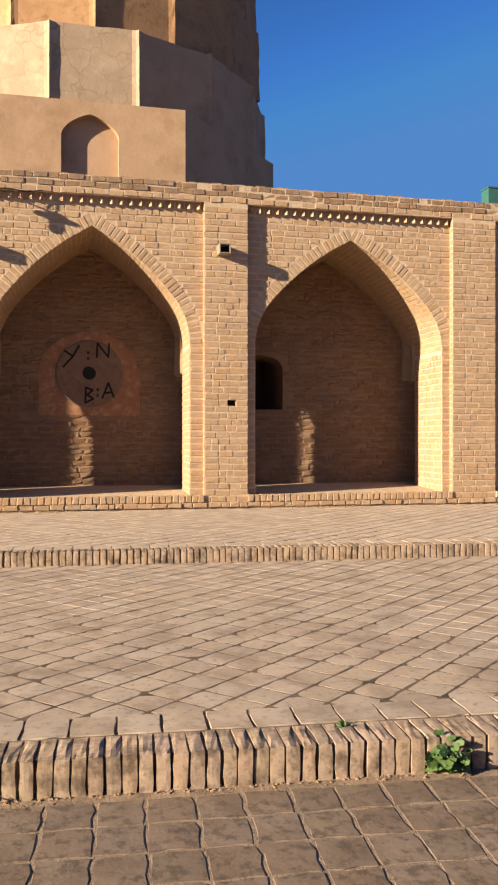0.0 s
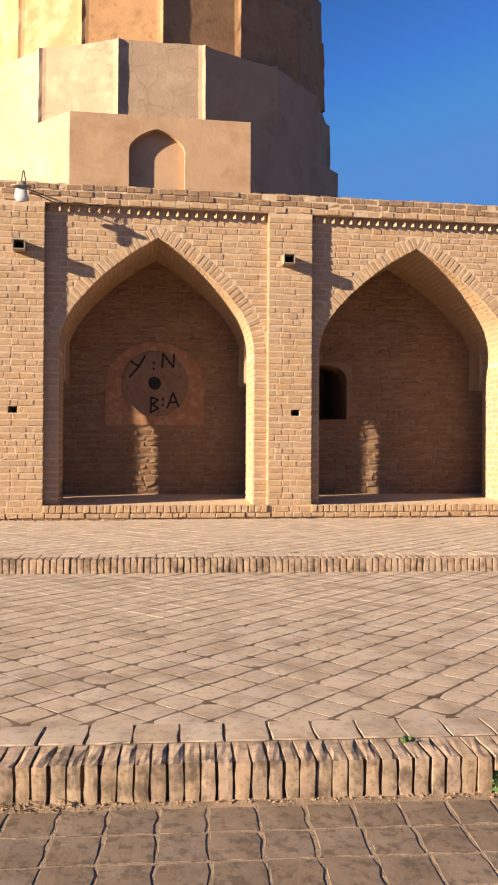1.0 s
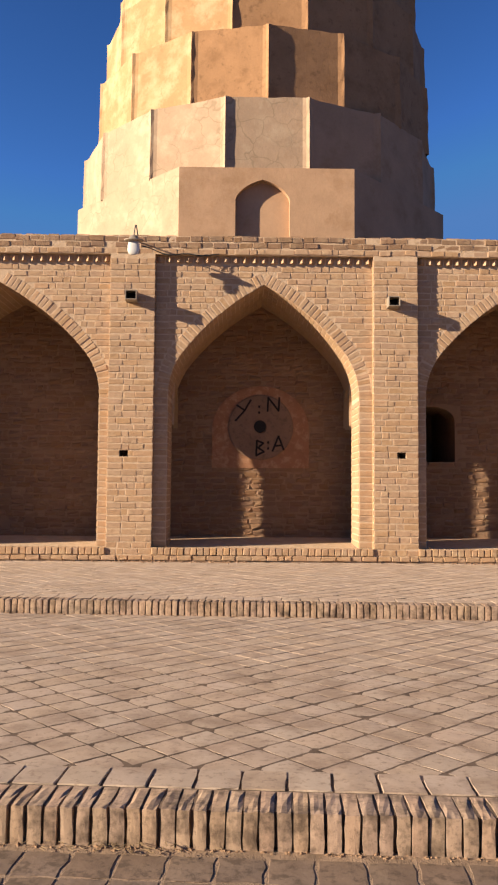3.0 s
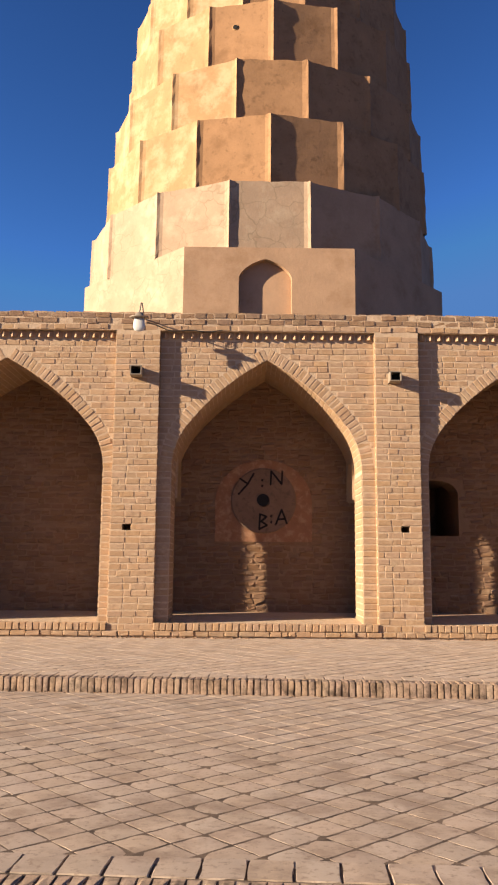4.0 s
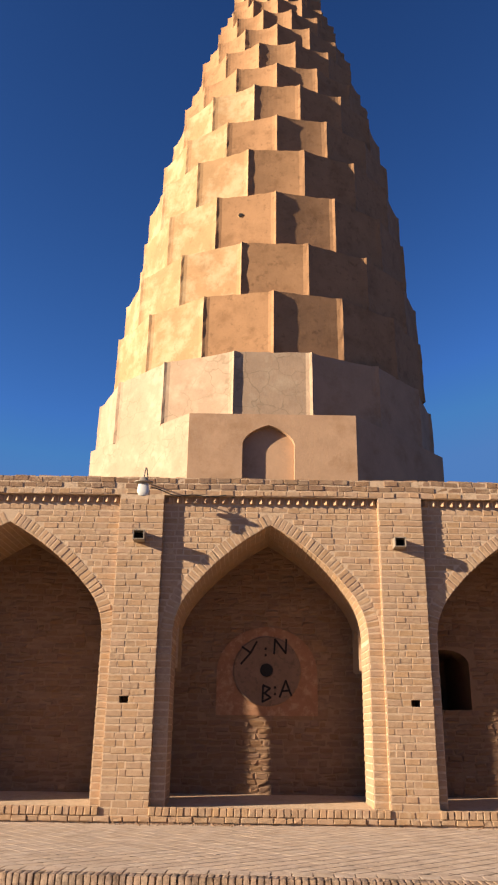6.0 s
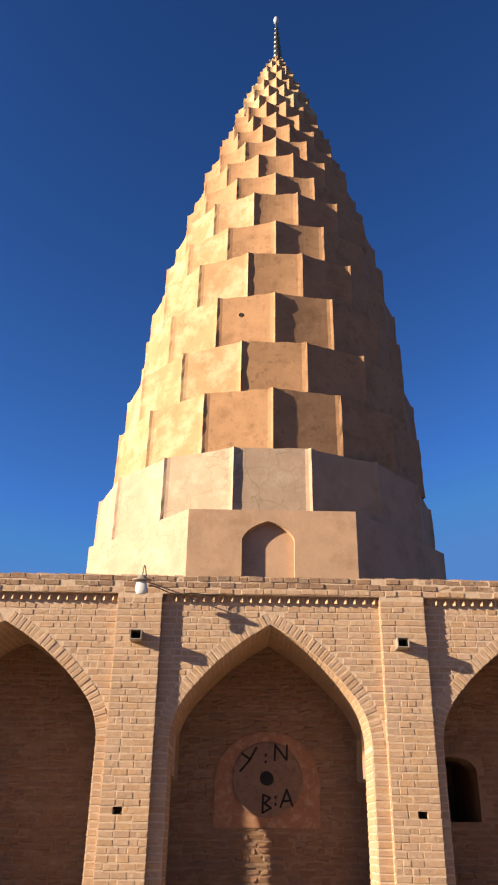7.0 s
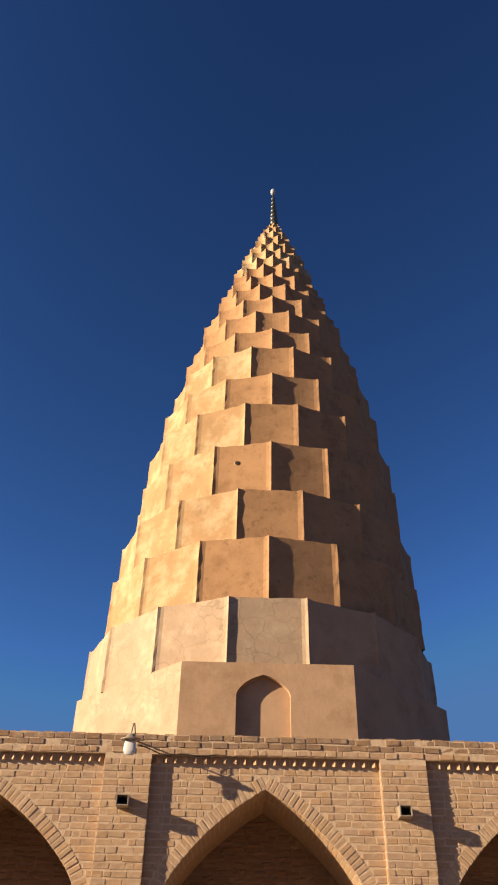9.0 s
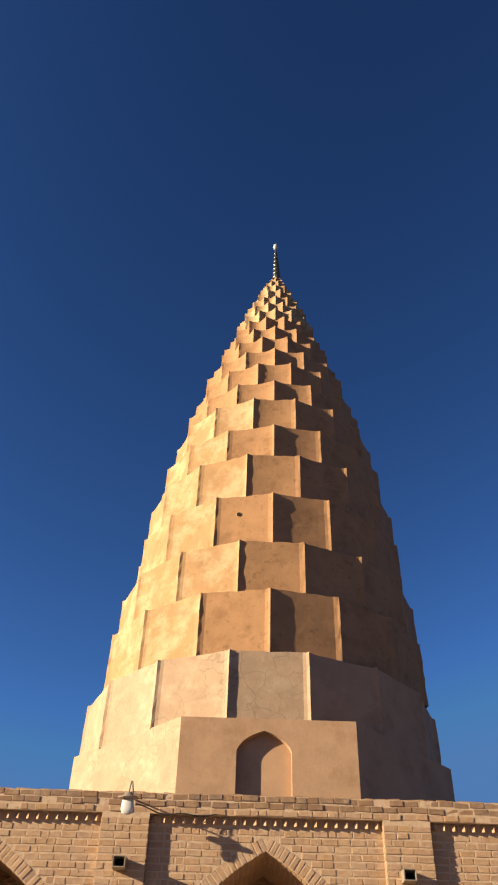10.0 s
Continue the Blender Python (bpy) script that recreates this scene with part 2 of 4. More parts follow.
def add_box(bm, x0, x1, y0, y1, z0, z1, turn=None):
    vs = [bm.verts.new((x, y, z)) for z in (z0, z1) for y in (y0, y1) for x in (x0, x1)]
    for f in ((0, 1, 5, 4), (2, 6, 7, 3), (0, 4, 6, 2), (1, 3, 7, 5), (4, 5, 7, 6), (0, 2, 3, 1)):
        bm.faces.new([vs[k] for k in f])
    if turn is not None:
        bmesh.ops.transform(bm, matrix=turn, verts=vs)
    return vs


def add_prism(bm, ring, shift):
    """A polygon (a list of 3D points) carried along shift, closed at both ends."""
    a = [bm.verts.new(p) for p in ring]
    b = [bm.verts.new(Vector(p) + Vector(shift)) for p in ring]
    bm.faces.new(a)
    bm.faces.new(list(reversed(b)))
    k = len(ring)
    for j in range(k):
        bm.faces.new([a[j], b[j], b[(j + 1) % k], a[(j + 1) % k]])


def add_tube(bm, points, radius, sides=8):
    rings = []
    pts = [Vector(p) for p in points]
    for j, p in enumerate(pts):
        d = (pts[min(j + 1, len(pts) - 1)] - pts[max(j - 1, 0)]).normalized()
        u = d.orthogonal().normalized()
        v = d.cross(u)
        rings.append([bm.verts.new(p + radius * (math.cos(a) * u + math.sin(a) * v)) for a in [2 * math.pi * s / sides for s in range(sides)]])
    for r0, r1 in zip(rings, rings[1:]):
        for s in range(sides):
            bm.faces.new([r0[s], r0[(s + 1) % sides], r1[(s + 1) % sides], r1[s]])
    bm.faces.new(rings[0])
    bm.faces.new(list(reversed(rings[-1])))


def add_lathe(bm, profile, centre, sides=20):
    """A solid of revolution round z; profile: (radius, height) from the bottom up."""
    rings = []
    for r, h in profile:
        rings.append([bm.verts.new((centre[0] + max(r, 0.0005) * math.cos(2 * math.pi * s / sides), centre[1] + max(r, 0.0005) * math.sin(2 * math.pi * s / sides), centre[2] + h)) for s in range(sides)])
    for r0, r1 in zip(rings, rings[1:]):
        for s in range(sides):
            bm.faces.new([r0[s], r0[(s + 1) % sides], r1[(s + 1) % sides], r1[s]])
    bm.faces.new(list(reversed(rings[0])))
    bm.faces.new(rings[-1])


BRICK_FACES = [(8, 9, 10, 11), (4, 5, 9, 8), (5, 6, 10, 9), (6, 7, 11, 10), (7, 4, 8, 11), (0, 1, 5, 4), (1, 2, 6, 5), (2, 3, 7, 6), (3, 0, 4, 7)]


def brick_verts(w, h, d, rng, chamfer=0.0055, wear=0.0035):
    """A worn block: its back on y = 0, its face towards -y, centred on x and z."""
    out = []
    for inset, y in ((0.0, 0.0), (0.0, -d + 0.45 * chamfer), (chamfer, -d)):
        for sx, sz in ((-1, -1), (1, -1), (1, 1), (-1, 1)):
            j = wear if y < 0 else 0.0
            out.append(Vector((sx * (w / 2 - inset) + rng.uniform(-j, j), y + rng.uniform(-j, j) * 0.5, sz * (h / 2 - inset) + rng.uniform(-j, j))))
    return out


def worn_block(w, h, d, seed, wear, roundness):
    """A chipped block like the one above, with finer, uneven edges."""
    rng = random.Random(seed)
    bm = bmesh.new()
    bmesh.ops.create_cube(bm, size=1.0)
    bmesh.ops.subdivide_edges(bm, edges=bm.edges, cuts=2, use_grid_fill=True)
    for v in bm.verts:
        rim = sum(abs(c) > 0.49 for c in v.co)
        p = Vector((v.co.x * w, (v.co.y - 0.5) * d, v.co.z * h))
        if rim >= 2 and v.co.y < 0.49:
            pull = roundness * rng.uniform(0.3, 1.3) * (1.4 if rim == 3 else 1.0)
            for axis in (0, 2):
                if abs(v.co[axis]) > 0.49:
                    p[axis] -= math.copysign(pull, v.co[axis])
            if v.co.y < -0.49:
                p.y += 0.6 * pull
        elif v.co.y < -0.49:
            p.y += rng.uniform(-0.05, 0.05) * wear
        if v.co.y < 0.49:
            p.x += rng.uniform(-wear, wear) * 0.6
            p.z += rng.uniform(-wear, wear) * 0.6
        v.co = p
    me = bpy.data.meshes.new("brick")
    bm.to_mesh(me)
    bm.free()
    return me


SHARED = {}


def worn_piece(name, parent, w, h, d, m, mat, wear=0.003, roundness=0.005, kinds=14):
    key = ("worn", round(w, 3), round(h, 3), round(d, 3), mat.name, random.randrange(kinds))
    if key not in SHARED:
        SHARED[key] = worn_block(w, h, d, len(SHARED), wear, roundness)
        SHARED[key].materials.append(mat)
    ob = new(name, SHARED[key])
    ob.parent = parent
    ob.matrix_basis = m
    return ob



def shared_brick(w, h, d, mat, chamfer=0.0055, wear=0.0035, kinds=9):
    key = (round(w, 2), round(h, 3), round(d, 3), mat.name, chamfer, random.randrange(kinds))
    if key not in SHARED:
        me = bpy.data.meshes.new("brick")
        me.from_pydata([tuple(v) for v in brick_verts(key[0], key[1], key[2], random.Random(len(SHARED)), chamfer, wear)], [], BRICK_FACES)
        me.materials.append(mat)
        SHARED[key] = me
    return SHARED[key]


def piece(name, parent, w, h, d, m, mat, chamfer=0.0055, wear=0.0035):
    ob = new(name, shared_brick(w, h, d, mat, chamfer, wear))
    ob.parent = parent
    ob.matrix_basis = m
    return ob


class Heap:
    """Many small blocks gathered into one mesh."""

    def __init__(self, seed):
        self.v, self.f, self.rng = [], [], random.Random(seed)

    def add(self, w, h, d, m, chamfer=0.0055, wear=0.0035):
        k = len(self.v)
        self.v += [m @ p for p in brick_verts(w, h, d, self.rng, chamfer, wear)]
        self.f += [tuple(i + k for i in f) for f in BRICK_FACES]

    def done(self, name, mat, parent, label=""):
        ob = raw(name, self.v, self.f, mat, parent)
        tagged(ob, label=label, kind="stuff")
        return ob


def course_bricks(x0, x1, rng, joint=0.012, sizes=(0.20, 0.20, 0.10, 0.20, 0.15)):
    """Widths that fill a course from x0 to x1: a list of (centre, width)."""
    out, x = [], x0
    if x1 - x0 < 0.05:
        return out
    while x < x1 - 0.02:
        w = rng.choice(sizes) + rng.uniform(-0.012, 0.012)
        if x + w > x1 - 0.06:
            w = x1 - x
        w = min(w, 0.26)
        if w > 0.03:
            out.append((x + w / 2, w - (joint if x + w < x1 - 0.001 else 0)))
        x += w
    return out


# ---- the arcade ----
COURSE, BRICK_H = 0.088, 0.069
TOP, BAND, SPRING = 4.255, 4.0, 2.07
RECESS, BACK = 0.09, 1.44
PIER_BACKS = [0.77, BACK, 0.755, 0.785, 1.02, 1.02]
PIERS = [(-9.75, -9.14), (-5.93, -5.32), (-2.411, -1.80), (1.194, 1.80), (4.87, 5.56), (8.56, 9.20)]


def arch_half(hw, rise=1.542, n=9):
    """Right half of a four-centred arch, from the springing to the apex: points (x, z) and outward normals."""
    k = hw / 1.31
    pts = []
    for j in range(n):
        a = radians(38) * j / (n - 1)
        pts.append((0.31 + math.cos(a), SPRING + math.sin(a), math.cos(a), math.sin(a)))
    cx, cz, r = 1.098 - 3.5 * math.cos(radians(38)), SPRING + 0.616 - 3.5 * math.sin(radians(38)), 3.5
    a0, a1 = radians(38), math.acos(-cx / r)
    for j in range(1, 2 * n):
        a = a0 + (a1 - a0) * j / (2 * n - 1)
        pts.append((cx + r * math.cos(a), cz + r * math.sin(a), math.cos(a), math.sin(a)))
    return [(x * k, z, nx, nz) for x, z, nx, nz in pts]


def arch_x(half, z, off):
    """Half-width of the arch, widened by off, at height z (0 above its apex)."""
    prev = (half[0][0] + off, SPRING)
    if z <= SPRING:
        return prev[0]
    for x, zz, nx, nz in half[1:]:
        cur = (x + off * nx, zz + off * nz)
        if cur[1] >= z:
            f = (z - prev[1]) / max(cur[1] - prev[1], 1e-6)
            return prev[0] + f * (cur[0] - prev[0])
        prev = cur
    return 0.0


HOLES = {2: (-2.188, 1.262), 3: (1.576, 1.262)}       # putlog holes left open in the brickwork


HEAD = 2.34                                   # top of the low passages behind the piers


def passage_head(x, deep):
    """The arched head of the low passage between a pier and the back wall."""
    c, r = (deep + BACK) / 2, (BACK - deep) / 2
    ring = [(x, c - r * math.cos(math.pi * k / 8), HEAD - 0.62 + 0.58 * math.sin(math.pi * k / 8)) for k in range(9)]
    return ring + [(x, BACK, HEAD), (x, deep, HEAD)]


def pier(number, x0, x1):
    rng = random.Random(100 + number)
    bm = bmesh.new()
    deep = PIER_BACKS[number]
    if number in HOLES:
        hx, hz = HOLES[number]
        for a in ((x0, hx - 0.06, -0.17, BAND), (hx + 0.06, x1, -0.17, BAND), (hx - 0.06, hx + 0.06, -0.17, hz - 0.043), (hx - 0.06, hx + 0.06, hz + 0.043, BAND)):
            add_box(bm, a[0], a[1], -0.004, 0.35, a[2], a[3])
        add_box(bm, x0, x1, 0.35, deep, -0.17, BAND)
    else:
        add_box(bm, x0, x1, -0.004, deep, -0.17, BAND)
    if deep < BACK:
        add_box(bm, x0, x1, deep, BACK, HEAD, BAND)
        add_prism(bm, passage_head(x0, deep), (x1 - x0, 0, 0))
    ob = tagged(link("wall_pier_%d" % number, bm, M_MORTAR), "sunlit buff brick pier of the arcade wall", "wall", kind="structure")
    hole = HOLES.get(number)
    k = 0
    z = -0.190
    while z + COURSE < BAND + 0.03:
        zc = z + COURSE / 2
        for xc, w in course_bricks(x0, x1, rng):
            if hole and abs(zc - hole[1]) < 0.03 and abs(xc - hole[0]) < 0.5 * w + 0.03:
                lo, hi = xc - w / 2, xc + w / 2
                for a, b in ((lo, min(hi, hole[0] - 0.06)), (max(lo, hole[0] + 0.06), hi)):
                    if b - a > 0.03:
                        piece("brick", ob, b - a, BRICK_H, 0.05, pose((a + b) / 2, 0.0438, zc), M_BRICK)
                continue
            piece("brick", ob, w, BRICK_H + rng.uniform(-0.004, 0.004), 0.05, pose(xc, 0.0421 + rng.uniform(-0.0035, 0.0025), zc + rng.uniform(-0.004, 0.004), 0, rng.uniform(-0.8, 0.8), 0), M_BRICK)
        z += COURSE
    # the exposed side faces between pier face and recessed panel
    heap = Heap(200 + number)
    z = 0.0
    while z + COURSE < BAND:
        for sx, x in ((-1, x0), (1, x1)):
            heap.add(0.085, BRICK_H, 0.012, pose(x - sx * 0.006, 0.046, z + COURSE / 2, 0, 0, 90 * sx))
        z += COURSE
    heap.done("side_bricks", M_BRICK_STUFF, ob)
    return ob


def bay(number, x0, x1, centre, hw):
    """A recessed panel with a pointed arch, between two piers, with its vault behind."""
    rng = random.Random(300 + number)
    half = arch_half(hw)
    bm = bmesh.new()
    right = [(centre + x, z) for x, z, _, _ in half]
    left = [(centre - x, z) for x, z, _, _ in half]
    y0 = RECESS - 0.004
    for side, edge, PIER_BACK in ((right, x1, PIER_BACKS[number + 1]), (left, x0, PIER_BACKS[number])):
        ring = [(edge, y0, 0.0), (side[0][0], y0, 0.0)] + [(x, y0, z) for x, z in side] + [(centre, y0, BAND), (edge, y0, BAND)]
        add_prism(bm, ring, (0, PIER_BACK - y0, 0))
        sx = 1 if edge > centre else -1
        ring = [(edge, PIER_BACK, HEAD), (centre + sx * arch_x(half, HEAD, 0.0), PIER_BACK, HEAD)] + [(x, PIER_BACK, z) for x, z in side if z > HEAD] + [(centre, PIER_BACK, BAND), (edge, PIER_BACK, BAND)]
        if PIER_BACK == BACK:
            continue
        add_prism(bm, ring, (0, BACK - PIER_BACK, 0))
        lo, hi = sorted((edge, centre + sx * arch_x(half, HEAD, 0.0)))
        add_prism(bm, passage_head(lo, PIER_BACK), (hi - lo, 0, 0))
    # faces behind the piers take the vault brick, darker than the mortar
    for face in bm.faces:
        if face.calc_center_median().y > 0.8:
            face.material_index = 1
    ob = tagged(link("wall_bay_%d" % number, bm, M_MORTAR), "recessed brick panel pierced by a pointed arch", "wall", kind="structure")
    ob.data.materials.append(M_VAULT)
    ring_w = 0.165
    z = 0.0
    while z + COURSE < 3.93:
        zc = z + COURSE / 2
        off = ring_w if zc > SPRING else 0.0
        xr = max(arch_x(half, zc - 0.03, off), arch_x(half, zc + 0.03, off)) if zc > SPRING else hw
        if xr <= 0.02:
            spans = [(x0, x1)]
        else:
            spans = [(x0, centre - xr - 0.008), (centre + xr + 0.008, x1)]
        for a, b in spans:
            for xc, w in course_bricks(a, b, rng, sizes=(0.20, 0.20, 0.10, 0.20, 0.15) if b - a > 0.3 else (0.3,)):
                piece("brick", ob, w, BRICK_H, 0.05, pose(xc, RECESS + 0.0421 + rng.uniform(-0.0035, 0.0025), zc + rng.uniform(-0.004, 0.004), 0, rng.uniform(-0.8, 0.8), 0), M_BRICK)
        z += COURSE
    # ring of bricks on edge round the arch
    for sx in (-1, 1):
        carry = 0.035
        for (xa, za, nxa, nza), (xb, zb, nxb, nzb) in zip(half, half[1:]):
            seg = math.hypot(xb - xa, zb - za)
            while carry < seg:
                f = carry / seg
                nx, nz = nxa + f * (nxb - nxa), nza + f * (nzb - nza)
                x, zz = xa + f * (xb - xa) + nx * ring_w / 2, za + f * (zb - za) + nz * ring_w / 2
                turn = math.degrees(math.atan2(nx * sx, nz))
                if x > 0.02:
                    piece("arch_brick", ob, 0.064, ring_w, 0.05, pose(centre + sx * x, RECESS + 0.0425 + rng.uniform(-0.004, 0.003), zz, 0, turn + rng.uniform(-1.5, 1.5), 0), M_BRICK)
                carry += 0.074
            carry -= seg
    # bricks of the jambs and of the vault's underside
    heap = Heap(400 + number)
    for sx in (-1, 1):
        z = 0.0
        while z + COURSE < SPRING + 0.02:
            for yc, w in course_bricks(RECESS + 0.01, PIER_BACKS[number + (sx > 0)], rng):
                heap.add(w, BRICK_H, 0.03, pose(centre + sx * (hw + 0.022), yc, z + COURSE / 2, 0, 0, -90 * sx))
            z += COURSE
        carry = 0.04
        for (xa, za, nxa, nza), (xb, zb, nxb, nzb) in zip(half, half[1:]):
            seg = math.hypot(xb - xa, zb - za)
            while carry < seg:
                f = carry / seg
                nx, nz = nxa + f * (nxb - nxa), nza + f * (nzb - nza)
                x, zz = xa + f * (xb - xa) + nx * 0.022, za + f * (zb - za) + nz * 0.022
                n3, t3 = Vector((-nx * sx, 0, -nz)), Vector((0, 1, 0))
                m = Matrix((t3, -n3, t3.cross(-n3))).transposed().to_4x4()
                for yc, w in course_bricks(RECESS + 0.01, BACK if zz > HEAD + 0.03 else PIER_BACKS[number + (sx > 0)], rng):
                    heap.add(w, 0.066, 0.03, Matrix.Translation((centre + sx * (x + 0.004 * nx), yc, zz + 0.004 * nz)) @ m, 0.004, 0.003)
                carry += 0.078
            carry -= seg
    heap.done("vault_bricks", M_VAULT, ob)
    # saw-tooth row under the band
    n = int((x1 - x0) / 0.125)
    for k in range(n):
        xc = x0 + (k + 0.5) * (x1 - x0) / n
        bm = bmesh.new()
        add_box(bm, -0.043, 0.043, -0.043, 0.043, 3.905, 3.985, Matrix.Translation((xc, 0.093, 0)) @ pose(0, 0, 0, 0, 0, 45 + rng.uniform(-4, 4)))
        link("dentil", bm, M_BRICK, ob)
    return ob


BAYS = []
for k, (a, b) in enumerate(PIERS):
    pier(k, a, b)
    if k + 1 < len(PIERS):
        c = {1: -3.94, 2: -0.303}.get(k, (b + PIERS[k + 1][0]) / 2)
        hw = {1: 1.39, 2: 1.31}.get(k, 1.41)
        BAYS.append((c, hw))
        bay(k, b, PIERS[k + 1][0], c, hw)
X0, X1 = PIERS[0][0], PIERS[-1][1]

# parapet band over piers and panels
bm = bmesh.new()
add_box(bm, X0, X1, -0.004, 0.45, BAND, TOP - 0.004)
parapet = tagged(link("wall_parapet", bm, M_MORTAR), "brick band and parapet along the wall top", "wall", kind="structure")
rng = random.Random(7)
far = Heap(8)
for j in range(3):
    zc = BAND + 0.0425 + j * 0.085
    for xc, w in course_bricks(X0, X1, rng):
        m = pose(xc, 0.0425 + rng.uniform(-0.009, 0.004), zc + rng.uniform(-0.008, 0.008), 0, rng.uniform(-2.2, 2.2), 0)
        if -5.2 < xc < 6.0:
            piece("brick", parapet, w, 0.068, 0.05, m, M_BRICK if j < 1 else M_BRICK_TOP)
        else:
            far.add(w, 0.068, 0.05, m)
for xc, w in course_bricks(X0, X1, rng):
    for yc in (0.12, 0.33):
        far.add(w, 0.20, 0.03, pose(xc + rng.uniform(-0.05, 0.05), yc, TOP - 0.014 + rng.uniform(-0.01, 0.006), -90 + rng.uniform(-1.5, 1.5), 0, rng.uniform(-1, 1)), 0.01, 0.006)
far.done("coping_bricks", M_BRICK_STUFF, parapet)

# back wall, with a recess in one bay
WIN = (1.98, 2.69, 1.235, 2.09)
bm = bmesh.new()
add_box(bm, X0, WIN[0], BACK + 0.01, BACK + 0.5, 0, BAND)
add_box(bm, WIN[1], X1, BACK + 0.01, BACK + 0.5, 0, BAND)
add_box(bm, WIN[0], WIN[1], BACK + 0.01, BACK + 0.5, 0, WIN[2])
arc = [(WIN[0], BACK + 0.01, BAND), (WIN[0], BACK + 0.01, WIN[3] - 0.22)]
for k in range(1, 10):
    a = math.pi * (1 - k / 10)
    arc.append(((WIN[0] + WIN[1]) / 2 + math.cos(a) * (WIN[1] - WIN[0]) / 2, BACK + 0.01, WIN[3] - 0.22 + 0.22 * math.sin(a)))
arc += [(WIN[1], BACK + 0.01, WIN[3] - 0.22), (WIN[1], BACK + 0.01, BAND)]
add_prism(bm, arc, (0, 0.49, 0))
for a in ((WIN[0] - 0.1, WIN[1] + 0.1, BACK + 1.5, BACK + 1.6, WIN[2] - 0.1, WIN[3] + 0.1), (WIN[0] - 0.1, WIN[0], BACK + 0.5, BACK + 1.5, WIN[2], WIN[3]), (WIN[1], WIN[1] + 0.1, BACK + 0.5, BACK + 1.5, WIN[2], WIN[3]),
          (WIN[0] - 0.1, WIN[1] + 0.1, BACK + 0.5, BACK + 1.5, WIN[2] - 0.1, WIN[2]), (WIN[0] - 0.1, WIN[1] + 0.1, BACK + 0.5, BACK + 1.5, WIN[3], WIN[3] + 0.1)):
    add_box(bm, *a)
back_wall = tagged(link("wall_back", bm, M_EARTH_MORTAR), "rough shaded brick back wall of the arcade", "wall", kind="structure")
rng = random.Random(21)
heap = Heap(22)
PANEL = (-0.305, 1.12, 0.742)
for c, hw in BAYS:
    z = 0.0
    while z + COURSE < 3.7:
        zc = z + COURSE / 2
        for xc, w in course_bricks(c - hw - 0.25, c + hw + 0.25, rng):
            if WIN[0] - w / 2 < xc < WIN[1] + w / 2 and WIN[2] - 0.03 < zc < WIN[3] + 0.02:
                continue
            if 1.14 < zc < 2.36 and abs(xc - PANEL[0]) < PANEL[2] * math.sqrt(max(0.0, 1 - (max(zc - 1.72, 0) / 0.66) ** 2)) - 0.04:
                continue
            heap.add(w, BRICK_H + rng.uniform(-0.006, 0.006), 0.05, pose(xc, BACK + 0.055 + rng.uniform(-0.012, 0.004), zc + rng.uniform(-0.010, 0.010), rng.uniform(-3, 3), rng.uniform(-4, 4), rng.uniform(-3, 3)), 0.014, 0.016)
        z += COURSE
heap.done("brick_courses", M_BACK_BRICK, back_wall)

# plaster panel with a round disc and a black disc for the flue hole
bm = bmesh.new()
ring = [(PANEL[0] - PANEL[2], BACK + 0.02, 1.12), (PANEL[0] + PANEL[2], BACK + 0.02, 1.12)]
for k in range(0, 21):
    a = math.pi * k / 20
    ring.append((PANEL[0] + PANEL[2] * math.cos(a), BACK + 0.02, 1.72 + 0.66 * math.sin(a)))
add_prism(bm, ring, (0, -0.032, 0))
niche = tagged(link("plaster_panel", bm, M_RED_PLASTER), "round-headed reddish plaster panel with painted letters on the back wall", "wall panel")
bm = bmesh.new()
add_lathe(bm, [(0.095, 0), (0.095, -0.02), (0.48, -0.02), (0.50, -0.012), (0.50, 0.01)], (0, 0, 0), 40)
bmesh.ops.transform(bm, matrix=Matrix.Translation((PANEL[0], BACK - 0.012, 1.745)) @ pose(0, 0, 0, -90, 0, 0), verts=bm.verts)
part("disc", bm, M_DISC, niche, "round grey plaster disc")
# no opening here: a flat black disc paints in the flue's inner shade
bm = bmesh.new()
add_lathe(bm, [(0.094, 0), (0.094, 0.006)], (0, 0, 0), 24)
bmesh.ops.transform(bm, matrix=Matrix.Translation((PANEL[0] - 0.01, BACK - 0.038, 1.755)) @ pose(0, 0, 0, -90, 0, 0), verts=bm.verts)
part("flue_hole", bm, M_BLACK, niche, "black disc standing for the dark of a round flue hole")


def strokes(name, lines, x, z, parent, width=0.029):
    bm = bmesh.new()
    for pts in lines:
        for (ax, az), (bx, bz) in zip(pts, pts[1:]):
            d = Vector((bx - ax, 0, bz - az)).normalized() * 0.008
            s = Vector((-d.z, 0, d.x)).normalized() * width / 2
            a, b = Vector((x + ax, BACK - 0.036, z + az)) - d, Vector((x + bx, BACK - 0.036, z + bz)) + d
            add_prism(bm, [a - s, b - s, b + s, a + s], (0, -0.0015, 0))
    return part(name, bm, M_BLACK, parent, "black hand-painted letter")


strokes("letter_y", [[(-0.15, 0.09), (-0.03, 0.01)], [(0.06, 0.17), (-0.03, 0.01), (-0.17, -0.15)]], -0.52, 1.99, niche)
for z in (2.06, 1.97):
    strokes("dot", [[(0.0, -0.01), (0.004, 0.01)]], -0.33, z, niche)
strokes("letter_n", [[(-0.09, -0.09), (-0.08, 0.12), (0.08, -0.08), (0.09, 0.12)]], -0.11, 2.08, niche)
strokes("letter_b", [[(-0.06, -0.12), (-0.05, 0.11), (0.05, 0.07), (-0.03, 0.0), (0.06, -0.06), (-0.06, -0.12)]], -0.31, 1.43, niche)
